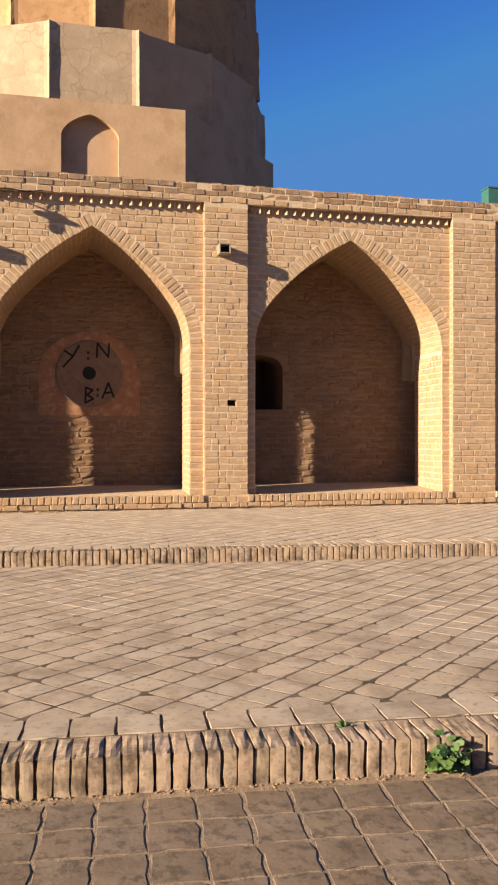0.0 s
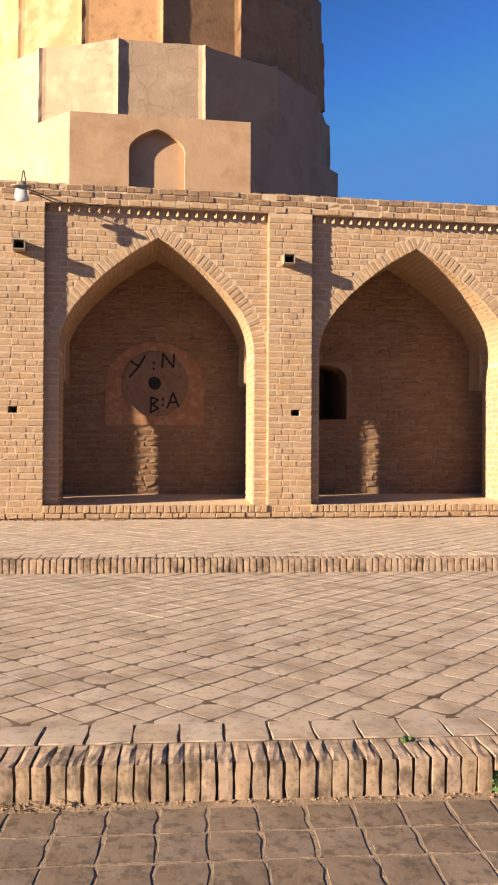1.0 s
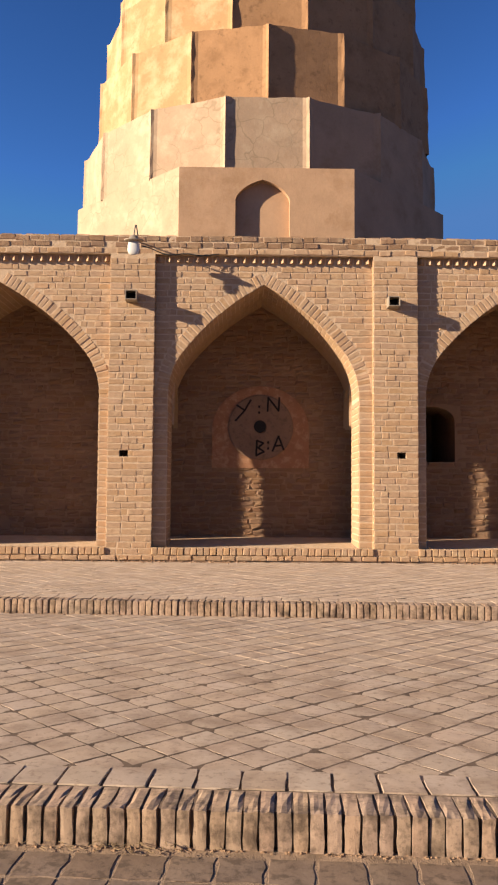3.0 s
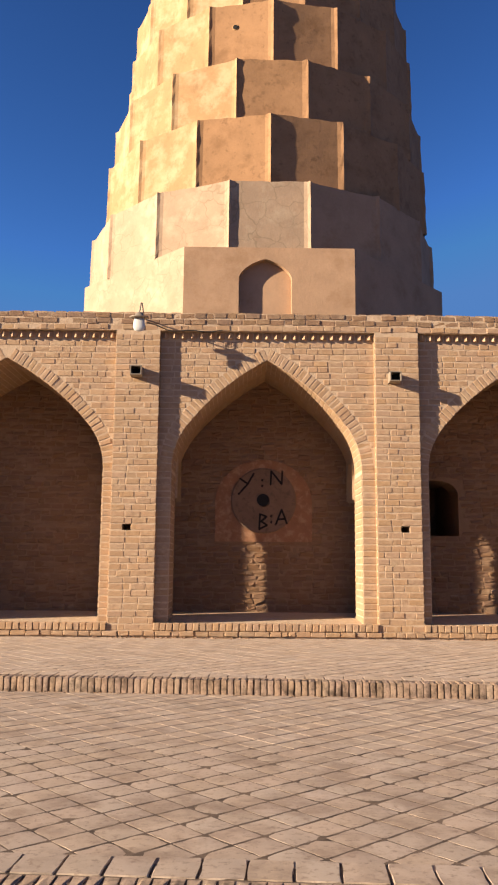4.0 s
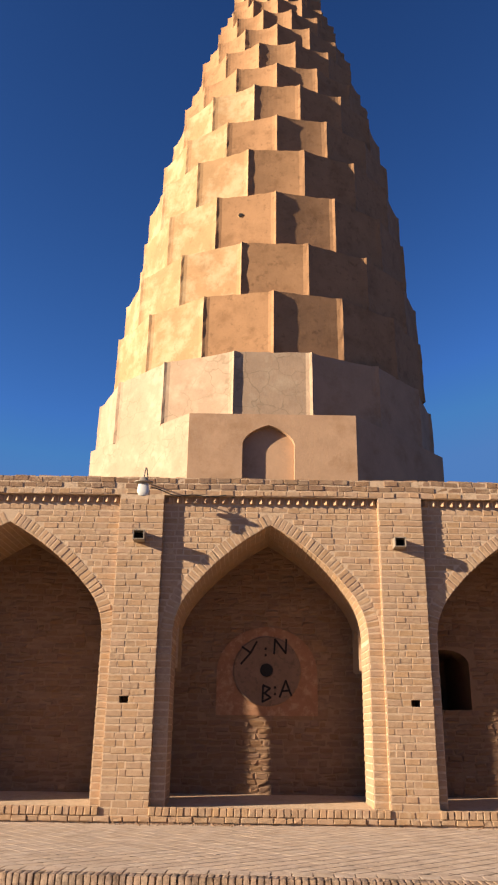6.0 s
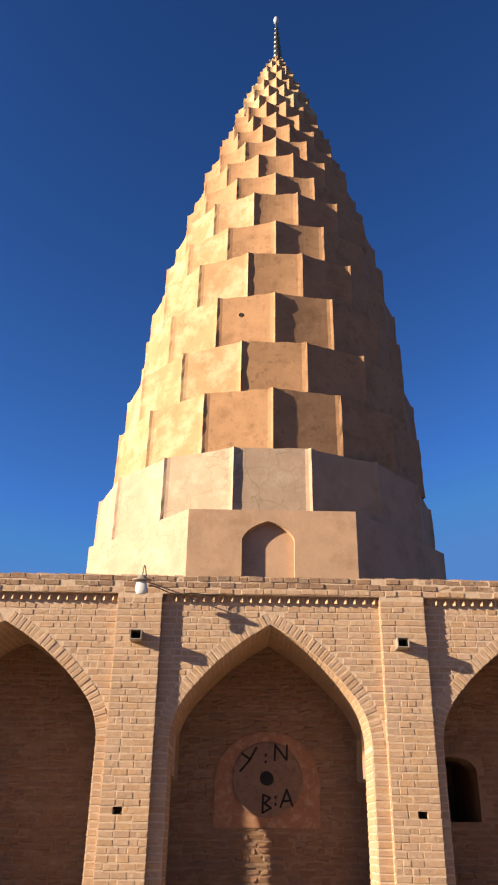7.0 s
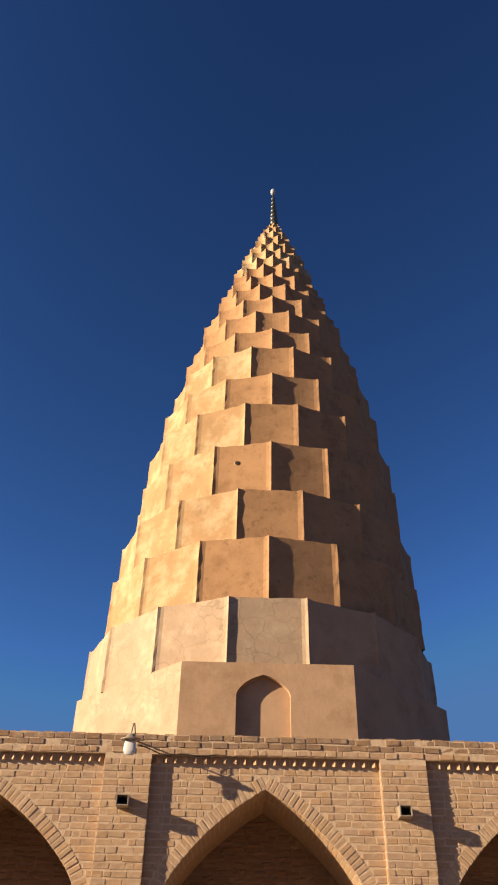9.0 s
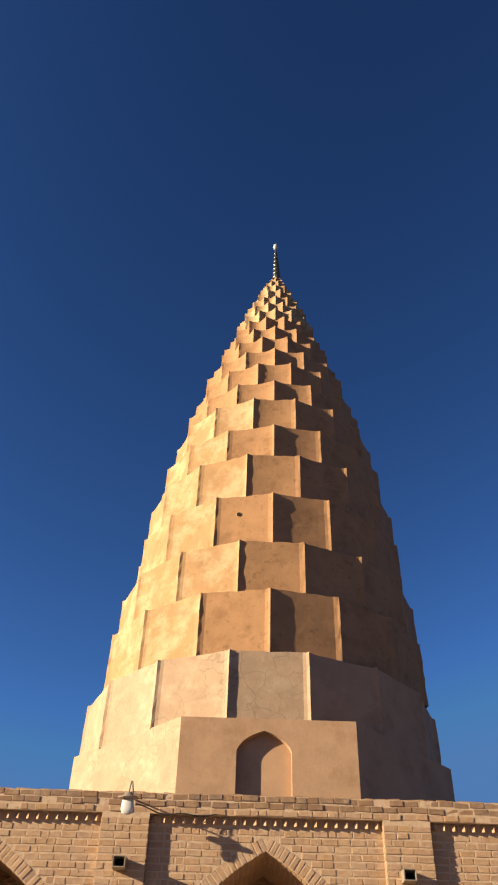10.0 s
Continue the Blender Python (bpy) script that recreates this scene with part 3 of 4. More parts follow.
for z in (1.51, 1.42):
    strokes("dot", [[(0.0, -0.01), (0.004, 0.01)]], -0.19, z, niche)
strokes("letter_a", [[(-0.08, -0.10), (0.01, 0.13), (0.09, -0.08)], [(-0.05, -0.02), (0.06, -0.01)]], -0.04, 1.48, niche)

# niche floors and the sill course along the foot of the wall
bm = bmesh.new()
add_prism(bm, [(X0, 0.0, -0.3), (X0, 0.0, -0.004), (X0, 0.22, -0.004), (X0, BACK + 0.05, 0.072), (X0, BACK + 0.05, -0.3)], (X1 - X0, 0, 0))
sill = tagged(link("floor_arcade", bm, M_MORTAR), "raised earth and brick floor inside the arcade", "floor", kind="structure")
rng = random.Random(31)
for k, (a, b) in enumerate(PIERS[:-1]):
    count = round((PIERS[k + 1][0] - b) / 0.0885)
    for j in range(count):
        x = b + (j + 0.5) * (PIERS[k + 1][0] - b) / count
        piece("sill_brick", sill, 0.078, 0.098, 0.10, pose(x, 0.075 + rng.uniform(-0.006, 0.004), -0.049, 0, rng.uniform(-2, 2), 0), M_BRICK, 0.009, 0.005)
for xc, w in course_bricks(X0, X1, rng):
    piece("sill_brick", sill, w, 0.062, 0.06, pose(xc, 0.03 + rng.uniform(-0.012, 0.004), -0.135, 0, rng.uniform(-1.5, 1.5), 0), M_BRICK, 0.009, 0.006)

# roof behind the parapet
bm = bmesh.new()
add_box(bm, X0, X1, 0.45, 14.0, 3.85, 4.02)
tagged(link("roof", bm, M_ROOF), "flat mud roof behind the parapet", "roof", kind="structure")
bm = bmesh.new()
add_box(bm, X0, X1, 13.6, 14.0, -0.4, 3.85)
add_box(bm, X0, X0 + 0.4, BACK + 0.5, 13.6, -0.4, 3.85)
add_box(bm, X1 - 0.4, X1, BACK + 0.5, 13.6, -0.4, 3.85)
tagged(link("wall_outer", bm, M_MORTAR), "plain outer walls of the shrine", "wall", kind="structure")

# ---- the tower ----
AXIS_Y = 6.53
RADII = [4.06, 3.77, 3.62, 3.48, 3.29, 3.13, 2.95, 2.71, 2.52, 2.28, 2.11, 1.87, 1.66, 1.42, 1.30, 1.16, 0.97, 0.77, 0.58, 0.43, 0.30, 0.19]
TOPS = [6.37, 7.69, 9.06, 10.29, 11.66, 12.92, 13.97, 15.12, 15.92, 16.86, 17.60, 18.38, 19.06, 19.78, 20.28, 20.76, 21.30, 21.88, 22.36, 22.74, 23.03, 23.24]


def axis_x(z):
    return float(np.interp(z, (7.7, 10.0, 15.0, 22.0), (-0.245, -0.13, 0.0, 0.05)))


tower = tagged(new("tower"), "tall conical honeycomb tower of sunlit ochre plaster", "tower")
tower.empty_display_size = 0.2


def octagon():
    r, z0, z1 = RADII[0], 4.02, TOPS[0]
    cx = -0.19
    cs = [(cx + q * math.sin(radians(a)), AXIS_Y - q * math.cos(radians(a))) for a, q in ((-22.0, r), (22.0, r), (67.5, 3.94), (112.5, 3.94), (157.5, r), (202.5, r), (247.5, 4.02), (292.5, 4.02))]
    bm = bmesh.new()
    top = [bm.verts.new((x, y, z1)) for x, y in cs]
    low = [bm.verts.new((x, y, z0)) for x, y in cs]
    for k in range(1, 8):
        bm.faces.new([low[k], low[(k + 1) % 8], top[(k + 1) % 8], top[k]])
    bm.faces.new(top)
    yf = cs[0][1]
    nx, hw, zs, za = -0.262, 0.47, 5.80, 6.16
    arch = [(nx - hw, z0), (nx - hw, zs)]
    for k in range(1, 9):
        f = k / 9
        arch.append((nx - hw * (1 - f ** 1.6), zs + (za - zs) * (0.45 * math.sin(f * math.pi / 2) + 0.55 * f)))
    left = arch + [(nx - 0.0, za)]
    rightside = [(2 * nx - x, z) for x, z in reversed(arch)]
    outline = left + rightside
    vs = [bm.verts.new((x, yf, z)) for x, z in outline]
    upper = [bm.verts.new((x, yf, z1)) for x, z in outline[1:-1]]
    bm.faces.new([low[0], vs[0], vs[1], upper[0], top[0]])
    bm.faces.new([vs[-1], low[1], top[1], upper[-1], vs[-2]])
    for q in range(1, len(vs) - 2):
        bm.faces.new([vs[q], vs[q + 1], upper[q], upper[q - 1]])
    bk = [bm.verts.new((x, yf + 0.13, z)) for x, z in outline]
    for k in range(len(vs) - 1):
        bm.faces.new([vs[k], vs[k + 1], bk[k + 1], bk[k]])
    bm.faces.new(bk)
    bm.normal_update()
    # tan on the front and niche; on right faces it paints in shade
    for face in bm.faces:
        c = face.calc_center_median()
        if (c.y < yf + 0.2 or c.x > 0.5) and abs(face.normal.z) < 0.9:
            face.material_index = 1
    ob = part("tier", bm, M_PLASTER_PALE, tower, "pale octagonal lowest tier with a tan front, shade-toned right faces and a blind niche")
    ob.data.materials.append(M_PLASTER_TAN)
    return ob


FLUTE = 0.052                                 # depth of the flat facets behind their ridges


def tier_turn(k):
    return (11.25 if k % 2 == 1 else 0.0) - float(np.interp(k, (1, 2, 8), (-0.95, -0.1, 1.8)))


def hollow(k, chord):
    """The facets grow more hollow towards the tip."""
    return chord * (0.003 + 0.24 * min(k / 13, 1.0) ** 2.6)


def tier(k):
    """One star-shaped tier: sixteen hollow facets between sharp ridges, every second tier turned by half a facet."""
    rng = random.Random(500 + k)
    r, z1 = RADII[k], TOPS[k]
    z0 = TOPS[k - 1] - 0.02
    cx = axis_x(z1)
    turn = tier_turn(k)
    n = 16 if k < 17 else 12 if k < 20 else 8
    step = 360 / n
    chord = 2 * r * math.sin(radians(step / 2))
    f = min(k / 13, 1.0)
    flare = min(0.115, 0.11 * chord)
    deep, sag = FLUTE, hollow(k, chord)
    bm = bmesh.new()
    ring = []
    for j in range(n):
        a0 = radians(turn + j * step)
        a1 = radians(turn + (j + 1) * step)
        rj = r * (1 + rng.uniform(-0.006, 0.006))
        p0 = Vector((math.sin(a0), -math.cos(a0), 0)) * rj
        p1 = Vector((math.sin(a1), -math.cos(a1), 0)) * r
        mid = ((p0 + p1) / 2).normalized()
        ring.append(p0)
        u = (flare / chord)
        stops = (0.45 * u, u, u + 0.09, 0.3, 0.4, 0.5, 0.6, 0.7, 0.91 - u, 1 - u, 1 - 0.45 * u)
        for s in stops:
            flat = min(s, 1 - s) / u
            lip = 0.68 * flat / 0.45 if flat < 0.45 else min(0.68 + 0.32 * (flat - 0.45) / 0.55, 1.0)
            inset = deep * lip * (1 - f) + sag * 4 * s * (1 - s)
            ring.append(p0.lerp(p1, s) - mid * inset)
    m = len(ring)
    rows = []
    nz = 7
    for q in range(nz + 1):
        z = z0 + (z1 - z0) * q / nz
        wob, row = rng.uniform(-0.004, 0.004), []
        for i, p in enumerate(ring):
            ridge = i % (m // n) == 0
            out = 1 + 0.004 * (1 - q / nz) + (rng.uniform(-0.012, 0.008) / r if ridge else rng.uniform(-0.001, 0.001) / r)
            lift = rng.uniform(-0.012, 0.012) if q == nz else 0.0
            row.append(bm.verts.new((cx + p.x * out, AXIS_Y + p.y * out, z + lift + wob)))
        rows.append(row)
    for lo, hi in zip(rows, rows[1:]):
        for s in range(m):
            bm.faces.new([lo[s], lo[(s + 1) % m], hi[(s + 1) % m], hi[s]])
    c = bm.verts.new((cx, AXIS_Y, z1))
    for s in range(m):
        bm.faces.new([rows[-1][s], rows[-1][(s + 1) % m], c])
    # left facets and the tip go paler: limewash blotches plus painted-in sunlight
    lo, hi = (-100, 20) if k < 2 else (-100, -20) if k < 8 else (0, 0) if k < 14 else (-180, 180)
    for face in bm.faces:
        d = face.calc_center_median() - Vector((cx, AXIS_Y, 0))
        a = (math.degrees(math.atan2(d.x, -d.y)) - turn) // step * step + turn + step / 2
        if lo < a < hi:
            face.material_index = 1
    # on the first tier, right facets stay tan, their shade put into the colour
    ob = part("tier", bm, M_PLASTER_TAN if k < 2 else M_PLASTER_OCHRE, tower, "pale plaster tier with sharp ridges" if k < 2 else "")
    ob.data.materials.append(M_PLASTER_PALE if k < 2 else M_PLASTER_LIMED_SUNLIT)
    return ob


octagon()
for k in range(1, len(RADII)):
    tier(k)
vent_a = radians(tier_turn(4) - 11.25)
vent_c = 2 * RADII[4] * math.sin(radians(11.25))
vent_r = RADII[4] * math.cos(radians(11.25)) - FLUTE * (1 - 4 / 13) - hollow(4, vent_c)
vent_u = (-0.855 - axis_x(TOPS[4]) - vent_r * math.sin(vent_a)) / math.cos(vent_a)
vent_at = Vector((-0.855, AXIS_Y - vent_r * math.cos(vent_a) + vent_u * math.sin(vent_a), 11.165))
# the vent is a solid black plug, its inner shade given as colour
for nm, ring, mat, lab in (("vent_hole", [(0.046, -0.06), (0.046, 0.024)], M_BLACK, "small black disc standing for the dark of a vent in a facet"),
                           ("vent_rim", [(0.068, -0.06), (0.064, 0.008), (0.050, 0.014)], M_PLASTER_LIMED_SUNLIT, "pale plaster rim round the vent")):
    bm = bmesh.new()
    add_lathe(bm, ring, (0, 0, 0), 16)
    bmesh.ops.transform(bm, matrix=Matrix.Translation(vent_at) @ pose(0, 0, 0, 90, 0, math.degrees(vent_a)), verts=bm.verts)
    part(nm, bm, mat, tower, lab)

finial = tagged(new("finial"), "dark beaded metal finial with a pale globe on the tower tip", "finial")
fx, fz = axis_x(23) + 0.05, 23.08


def lean(h):
    """The finial stands a little crooked."""
    return fx - 0.025 * h


bm = bmesh.new()
add_lathe(bm, [(0.17, -0.06), (0.13, 0.12), (0.08, 0.20), (0.05, 0.25)], (fx, AXIS_Y, fz), 16)
part("base", bm, M_PLASTER_LIMED_SUNLIT, finial, "plastered base", True)
bm = bmesh.new()
add_tube(bm, [(lean(0.1), AXIS_Y, fz + 0.1), (lean(2.0), AXIS_Y, fz + 2.0)], 0.032)
part("pole", bm, M_FINIAL, finial)
for k in range(7):
    h = 0.32 + 0.222 * k
    bm = bmesh.new()
    bmesh.ops.create_uvsphere(bm, u_segments=16, v_segments=10, radius=0.145 - 0.012 * k)
    bmesh.ops.transform(bm, matrix=Matrix.Translation((lean(h), AXIS_Y, fz + h)) @ Matrix.Diagonal((1, 1, 0.85, 1)), verts=bm.verts)
    part("bead", bm, M_FINIAL, finial, "", True)
bm = bmesh.new()
add_lathe(bm, [(0.035, 0), (0.075, 0.07), (0.092, 0.16), (0.075, 0.26), (0.02, 0.32)], (lean(1.95), AXIS_Y, fz + 1.93), 18)
part("globe", bm, M_GLOBE, finial, "pale globe", True)

# ---- paving ----
STEP = -3.7                                   # the paving runs askew of the wall, in degrees
PLATFORM, TERRACE, YARD = -0.186, -0.30, -0.42
KERB_FAR, KERB_NEAR = -4.02, -8.18             # kerb faces where x = 0
turn_pave = pose(0, 0, 0, 0, 0, STEP)


def strip(name, y0, y1, z, mat, label, below=0.25, x0=-14.0, x1=14.0):
    """A bed under paving, between two lines askew of the wall."""
    s = math.tan(radians(STEP))
    bm = bmesh.new()
    ring = [(x0, y0 + s * x0, z - below), (x1, y0 + s * x1, z - below), (x1, y1 + s * x1, z - below), (x0, y1 + s * x0, z - below)]
    add_prism(bm, ring, (0, 0, below))
    return tagged(link(name, bm, mat), label, "pavement", kind="structure")


def tiles(parent, z, origin, angle, w, h, inside, near, mat, mat_far, seed, gap_x=0.005, gap_y=0.011, thick=0.03, name="paver", wear=0.006):
    """Pavers laid in rows at an angle: those where near() holds are parts, the others one heap."""
    rng = random.Random(seed)
    heap = Heap(seed + 1)
    rot = pose(0, 0, 0, 0, 0, angle)
    for i in range(-75, 76):
        for j in range(-75, 76):
            p = rot @ Vector((i * w, j * h, 0)) + Vector((origin[0], origin[1], 0))
            if not inside(p.x, p.y):
                continue
            m = Matrix.Translation((p.x, p.y, z - thick + rng.uniform(0.0007, 0.0014))) @ rot @ pose(0, 0, 0, -90 + rng.uniform(-0.1, 0.1), rng.uniform(-0.1, 0.1), rng.uniform(-0.6, 0.6))
            ww, hh = w - gap_x + rng.uniform(-0.003, 0.001), h - gap_y + rng.uniform(-0.006, 0.004)
            if near(p.x, p.y):
                worn_piece(name, parent, w - gap_x, h - gap_y, thick, m, mat, wear, 0.002)
            else:
                heap.add(ww, hh, thick, m, 0.002, 0.0012)
    if heap.v:
        heap.done("far_pavers", mat_far, parent)


def kerb(parent, y, z, pitch, w, h, x0, x1, seed, deep, lean=0.9):
    """A row of bricks on end that makes a step."""
    rng = random.Random(seed)
    x = x0
    while x < x1:
        m = turn_pave @ pose(x, y + deep + rng.uniform(-0.003, 0.003), z - h / 2 + rng.uniform(-0.0018, 0.001), 0, rng.uniform(-lean, lean), rng.uniform(-0.6, 0.6))
        worn_piece("kerb_brick", parent, w + rng.choice((-0.004, 0, 0.002)), h, deep, m, M_KERB, 0.0034, 0.0024)
        x += pitch * rng.uniform(0.96, 1.04)


s_pave = math.tan(radians(STEP))


def rel(x, y):
    return y - s_pave * x


platform = strip("pavement_platform", KERB_FAR + 0.005, 6.0, PLATFORM - 0.0006, M_PAVE_JOINT, "diagonal clay paving at the foot of the wall")
terrace = strip("pavement_terrace", KERB_NEAR + 0.005, KERB_FAR + 0.05, TERRACE - 0.0006, M_PAVE_JOINT, "worn clay terrace paved diagonally between two steps")
yard = strip("pavement_yard", -30.0, KERB_NEAR + 0.05, YARD - 0.0023, M_YARD_JOINT, "dirty square clay pavers below the step")
DIAG = 45.0 + STEP
tiles(terrace, TERRACE, (-0.42, -7.62 + 0.1188), DIAG, 0.168, 0.168, lambda x, y: KERB_NEAR + 0.33 < rel(x, y) < KERB_FAR - 0.02 and -9 < x < 9,
      lambda x, y: rel(x, y) < -5.95 and -2.2 < x < 1.4, M_PAVER, M_PAVER_STUFF, 61)
tiles(terrace, TERRACE + 0.005, (-0.03, KERB_NEAR + 0.285), STEP, 0.166, 0.195, lambda x, y: KERB_NEAR + 0.2 < rel(x, y) < KERB_NEAR + 0.36 and -9 < x < 9,
      lambda x, y: abs(x) < 4, M_PAVER, M_PAVER_STUFF, 63, gap_x=0.009, gap_y=0.008, name="border_paver")
tiles(platform, PLATFORM, (0.0, -2.0), DIAG, 0.168, 0.168, lambda x, y: rel(x, y) > KERB_FAR + 0.30 and y < 0.02 and -10 < x < 10,
      lambda x, y: rel(x, y) < -2.7 and -2.6 < x < 2.6, M_PAVER_CLEAN, M_PAVER_CLEAN_STUFF, 65, gap_x=0.003, gap_y=0.013)
tiles(platform, PLATFORM + 0.005, (0.0, KERB_FAR + 0.26), STEP, 0.166, 0.195, lambda x, y: KERB_FAR + 0.2 < rel(x, y) < KERB_FAR + 0.34 and -10 < x < 10,
      lambda x, y: abs(x) < 4, M_PAVER_CLEAN, M_PAVER_CLEAN_STUFF, 67, gap_x=0.009, gap_y=0.008, name="border_paver")
tiles(yard, YARD, (0.0135, KERB_NEAR - 0.154), STEP, 0.157, 0.173, lambda x, y: -13.5 < rel(x, y) < KERB_NEAR - 0.02 and -5 < x < 5,
      lambda x, y: rel(x, y) > -9.4 and -2.2 < x < 1.8, M_PAVER_DARK, M_PAVER_DARK_STUFF, 69, gap_x=0.011, gap_y=0.009, wear=0.009)
kerb(terrace, KERB_NEAR, TERRACE + 0.005, 0.0555, 0.0502, 0.135, -4.0, 5.0, 71, 0.185)
kerb(platform, KERB_FAR, PLATFORM + 0.006, 0.056, 0.0485, 0.13, -7.0, 8.0, 73, 0.16)

# behind the eye: an unseen wall added to block low skylight; then the soil
bm = bmesh.new()
add_box(bm, -24, 26, -24.5, -24, YARD - 0.1, 4.2)
tagged(link("wall_court", bm, M_MORTAR), "unseen plain wall added behind the eye to block low skylight", "wall", kind="structure")
bm = bmesh.new()
add_box(bm, -2500, 2500, -2500, 2500, YARD - 0.5, YARD - 0.06)
tagged(link("ground", bm, M_SOIL), "dry bare soil reaching to the horizon", "ground", kind="structure")


# ---- small things on the wall ----
def spout(x, z):
    ob = tagged(new("water_spout"), "short square sheet-metal water spout let into a brick pier", "water spout", group="water spouts on the piers")
    ob.location = (x, 0, z)
    w, h, l, t = 0.078, 0.062, 0.185, 0.012
    for nm, box in (("bottom", (-w, w, -l, 0.05, -h, -h + t)), ("side", (-w, -w + t, -l, 0.05, -h + t, h)), ("side", (w - t, w, -l, 0.05, -h + t, h)), ("lid", (-w, w, -l + 0.01, 0.05, h, h + t))):
        bm = bmesh.new()
        add_box(bm, *box)
        part(nm, bm, M_METAL, ob)
    # black plate that paints in the shade inside the spout
    bm = bmesh.new()
    add_box(bm, -w + t, w - t, -0.02, -0.012, -h + t, h)
    part("outlet", bm, M_BLACK, ob, "black plate standing for the shade inside the outlet")
    return ob


first = spout(-2.105, 3.385)
for x, z in ((1.45, 3.335),):
    copy_thing(first, pose(x, 0, z))

lamp = tagged(new("wall_lamp"), "grey bracket lamp with a large white bulb on the parapet", "lamp")
lamp.location = (-2.06, -0.31, 4.06)
bm = bmesh.new()
add_lathe(bm, [(0.02, -0.17), (0.06, -0.155), (0.078, -0.10), (0.07, -0.02), (0.06, 0.03)], (0, 0, 0), 18)
bmesh.ops.scale(bm, vec=(1.05, 0.32, 1), verts=bm.verts)
part("bulb", bm, M_WHITE, lamp, "large white bulb", True)
bm = bmesh.new()
add_lathe(bm, [(0.118, 0.022), (0.122, 0.028), (0.118, 0.036), (0.06, 0.052), (0.045, 0.09), (0.03, 0.10)], (0, 0, 0), 20)
bmesh.ops.scale(bm, vec=(1.1, 0.72, 1), verts=bm.verts)
part("shade", bm, M_METAL, lamp, "grey metal shade", True)
bm = bmesh.new()
add_tube(bm, [(0.0, 0, 0.09), (0.02, 0, 0.24), (0.03, 0.02, 0.24), (0.05, 0.05, 0.1)], 0.008)
add_tube(bm, [(0.0, 0, 0.09), (0.0, 0.16, 0.10), (0.0, 0.36, 0.12)], 0.010)
part("bracket", bm, M_DARK_METAL, lamp, "bent wire bracket")
cable = bmesh.new()
pts = []
for k in range(25):
    f = k / 24
    pts.append((-1.98 + 1.05 * f, -0.10 + 0.085 * min(1, f * 4) - 0.01, 4.08 - 0.09 * math.sin(min(f * 2.2, 1) * 1.57) + 0.012 * math.sin(f * 14)))
add_tube(cable, pts, 0.008, 6)
tagged(link("cable", cable, M_CABLE), "black cable running from the lamp along the parapet", "cable")

box = tagged(new("rooftop_box"), "teal painted sheet-metal box on the roof edge", "box")
bm = bmesh.new()
add_box(bm, 5.73, 6.6, 0.5, 0.72, 4.02, 4.66)
bmesh.ops.bevel(bm, geom=bm.edges, offset=0.015, segments=2)
part("body", bm, M_TEAL, box)
bm = bmesh.new()
add_box(bm, 5.72, 6.61, 0.49, 0.73, 4.66, 4.68)
part("lid", bm, M_TEAL, box)


# ---- plants ----
def leafy(name, x, y, z, n, size, spread, height, seed, label, mat):
    rng = random.Random(seed)
    ob = tagged(new(name), label, "plant")
    ob.location = (x, y, z)
    for k in range(n):
        a, d = rng.uniform(0, 2 * math.pi), spread * math.sqrt(rng.random())
        h = height * rng.uniform(0.15, 1.0) * (1 - 0.5 * d / spread)
        tip = Vector((d * math.cos(a), 0.7 * d * math.sin(a), h))
        stalk = [(tip.x * 0.2, tip.y * 0.2, -0.01), (tip.x * 0.6, tip.y * 0.6, h * 0.6), tip]
        bm = bmesh.new()
        s = size * rng.uniform(0.6, 1.25)
        c = bm.verts.new((0, 0, -0.06 * s))
        rim = []
        for q in range(9):
            b = 2 * math.pi * q / 9
            rr = s * (0.52 + 0.16 * math.cos(2 * b) + 0.10 * math.cos(4.5 * b + k))
            rim.append(bm.verts.new((rr * math.cos(b), rr * math.sin(b) * 0.85, 0.05 * s * math.sin(2 * b))))
        for q in range(9):
            bm.faces.new([c, rim[q], rim[(q + 1) % 9]])
        bmesh.ops.transform(bm, matrix=Matrix.Translation(tip) @ pose(0, 0, 0, rng.uniform(20, 75), rng.uniform(-35, 35), rng.uniform(-70, 70)), verts=bm.verts)
        add_tube(bm, stalk, 0.002, 4)
        part("leaf", bm, mat, ob, "", True)
    return ob


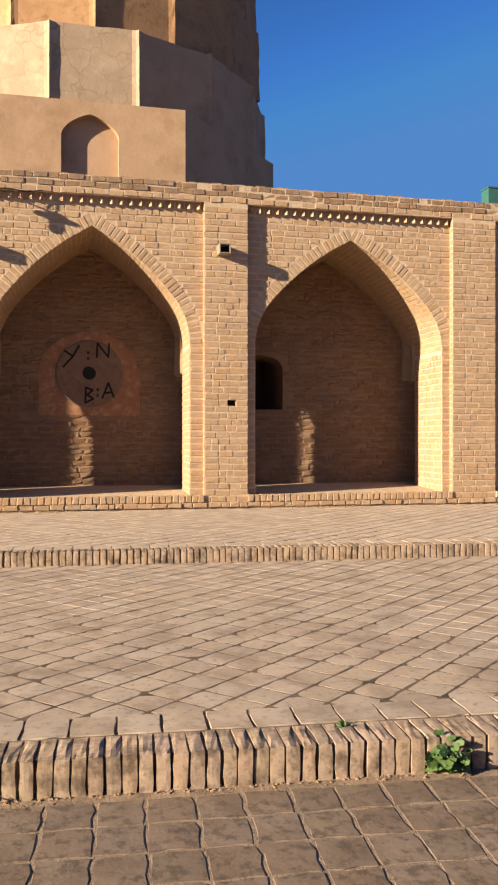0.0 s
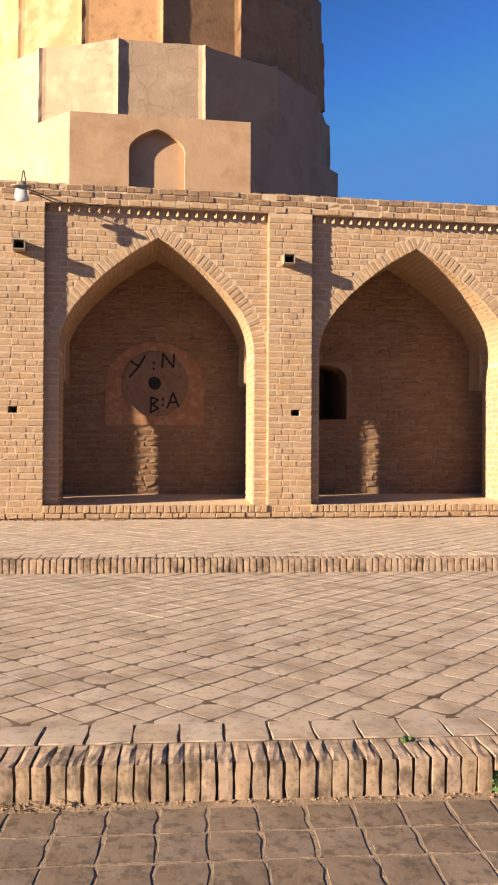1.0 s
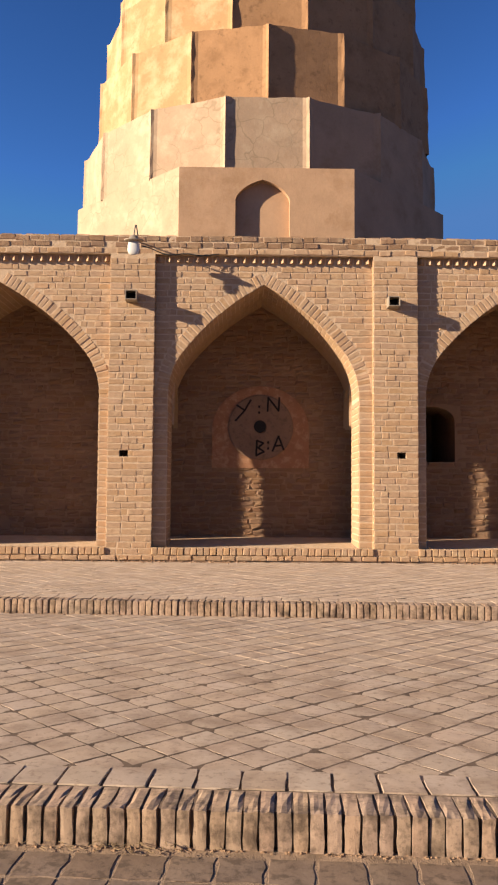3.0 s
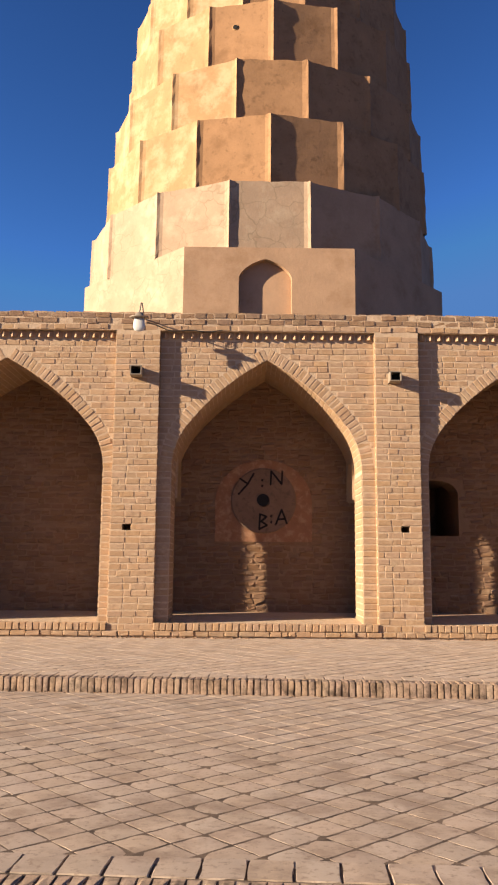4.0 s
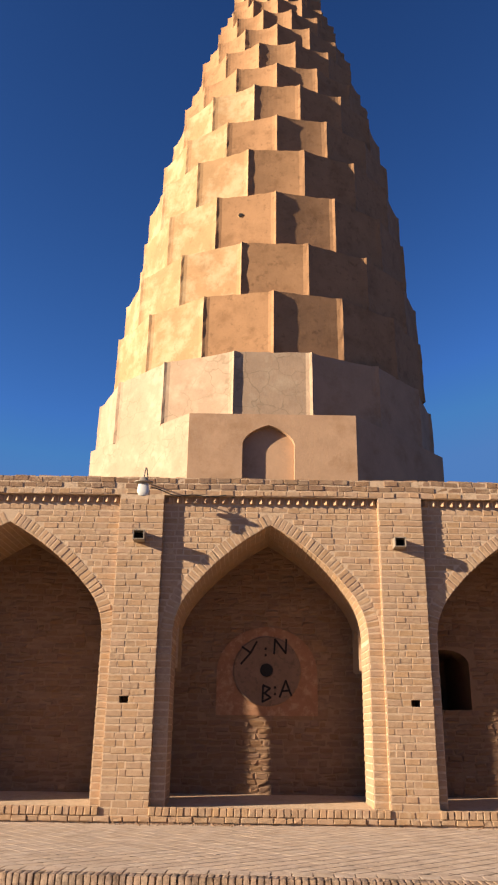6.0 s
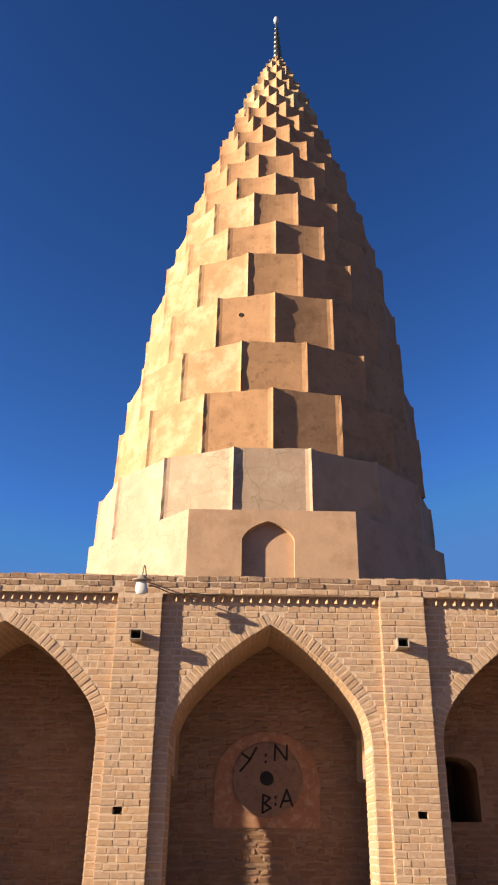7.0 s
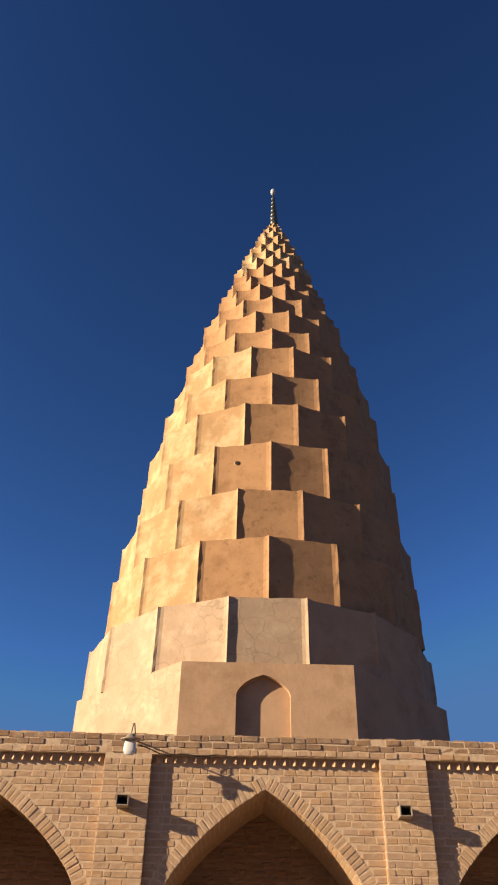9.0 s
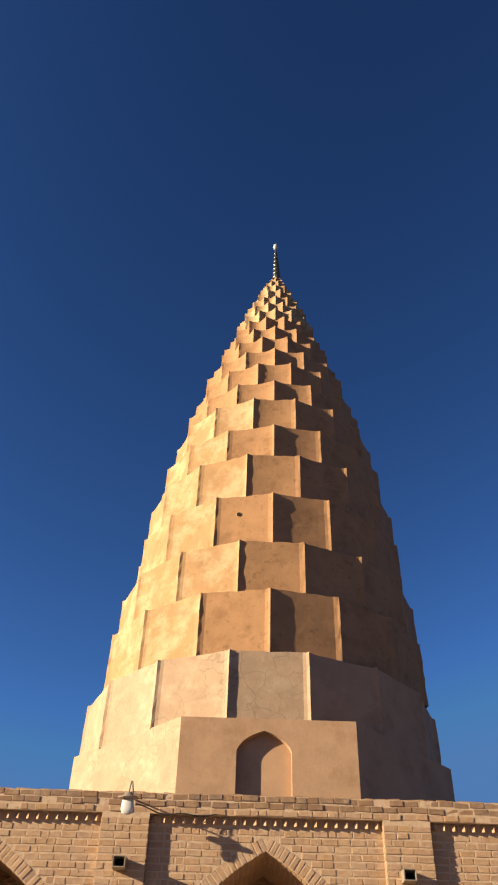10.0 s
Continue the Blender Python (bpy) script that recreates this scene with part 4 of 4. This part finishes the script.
leafy("weed", 0.685, -8.235, YARD, 105, 0.033, 0.085, 0.168, 81, "low bushy green weed growing at the foot of the brick step", M_LEAF)
leafy("weed_tuft", 0.36, -8.06, TERRACE, 26, 0.011, 0.032, 0.026, 83, "tiny green weed tuft in a joint of the step", M_LEAF)
rng = random.Random(91)
bm = bmesh.new()
for k in range(90):
    x = rng.gauss(-1.0, 0.13)
    y = KERB_NEAR + s_pave * x - 0.03 - abs(rng.gauss(0, 0.035))
    a = rng.uniform(0, math.pi)
    d = Vector((math.cos(a), math.sin(a), rng.uniform(-0.1, 0.25))) * rng.uniform(0.010, 0.025)
    p = Vector((x, y, YARD + 0.008 + rng.uniform(0, 0.015)))
    add_tube(bm, [p, p + d], 0.0013, 3)
tagged(link("dry_grass", bm, M_STRAW), "dry straw caught at the foot of the step", "dry grass", kind="stuff")

# crumbs and dust at the foot of the wall and of the steps
rng = random.Random(95)


def crumbs(name, count, place, size, mat, label):
    v, f = [], []
    for k in range(count):
        x, y, z = place()
        r = size * rng.uniform(0.35, 1.0) ** 2
        k0 = len(v)
        for a in range(5):
            b = 2 * math.pi * a / 5 + rng.uniform(-0.3, 0.3)
            v.append((x + r * math.cos(b) * rng.uniform(0.7, 1.3), y + r * math.sin(b) * rng.uniform(0.5, 1.0), z - 0.002))
        v.append((x + rng.uniform(-0.3, 0.3) * r, y, z + r * rng.uniform(0.3, 0.7)))
        f += [(k0 + a, k0 + (a + 1) % 5, k0 + 5) for a in range(5)]
    ob = raw(name, v, f, mat)
    tagged(ob, label, name.replace("_", " "), kind="stuff")


def at_kerb(y0, z):
    x = rng.uniform(-3.5, 3.5)
    return x, y0 + s_pave * x - abs(rng.gauss(0, 0.022)) + 0.004, z


def at_wall():
    x = rng.choice((rng.uniform(-5.2, 6.5), rng.gauss(-1.75, 0.25), rng.gauss(-0.9, 0.2), rng.gauss(2.9, 0.3)))
    return x, -0.03 - abs(rng.gauss(0, 0.07)), PLATFORM


crumbs("brick_crumbs", 1500, lambda: at_kerb(KERB_NEAR, YARD), 0.011, M_EARTH_MORTAR, "earth and brick crumbs along the foot of the step")
crumbs("earth_crumbs", 1200, lambda: at_kerb(KERB_FAR, TERRACE), 0.013, M_EARTH_MORTAR, "earth crumbs along the foot of the upper step")
crumbs("wall_rubble", 700, at_wall, 0.035, M_EARTH_MORTAR, "crumbled brick and earth at the wall foot")
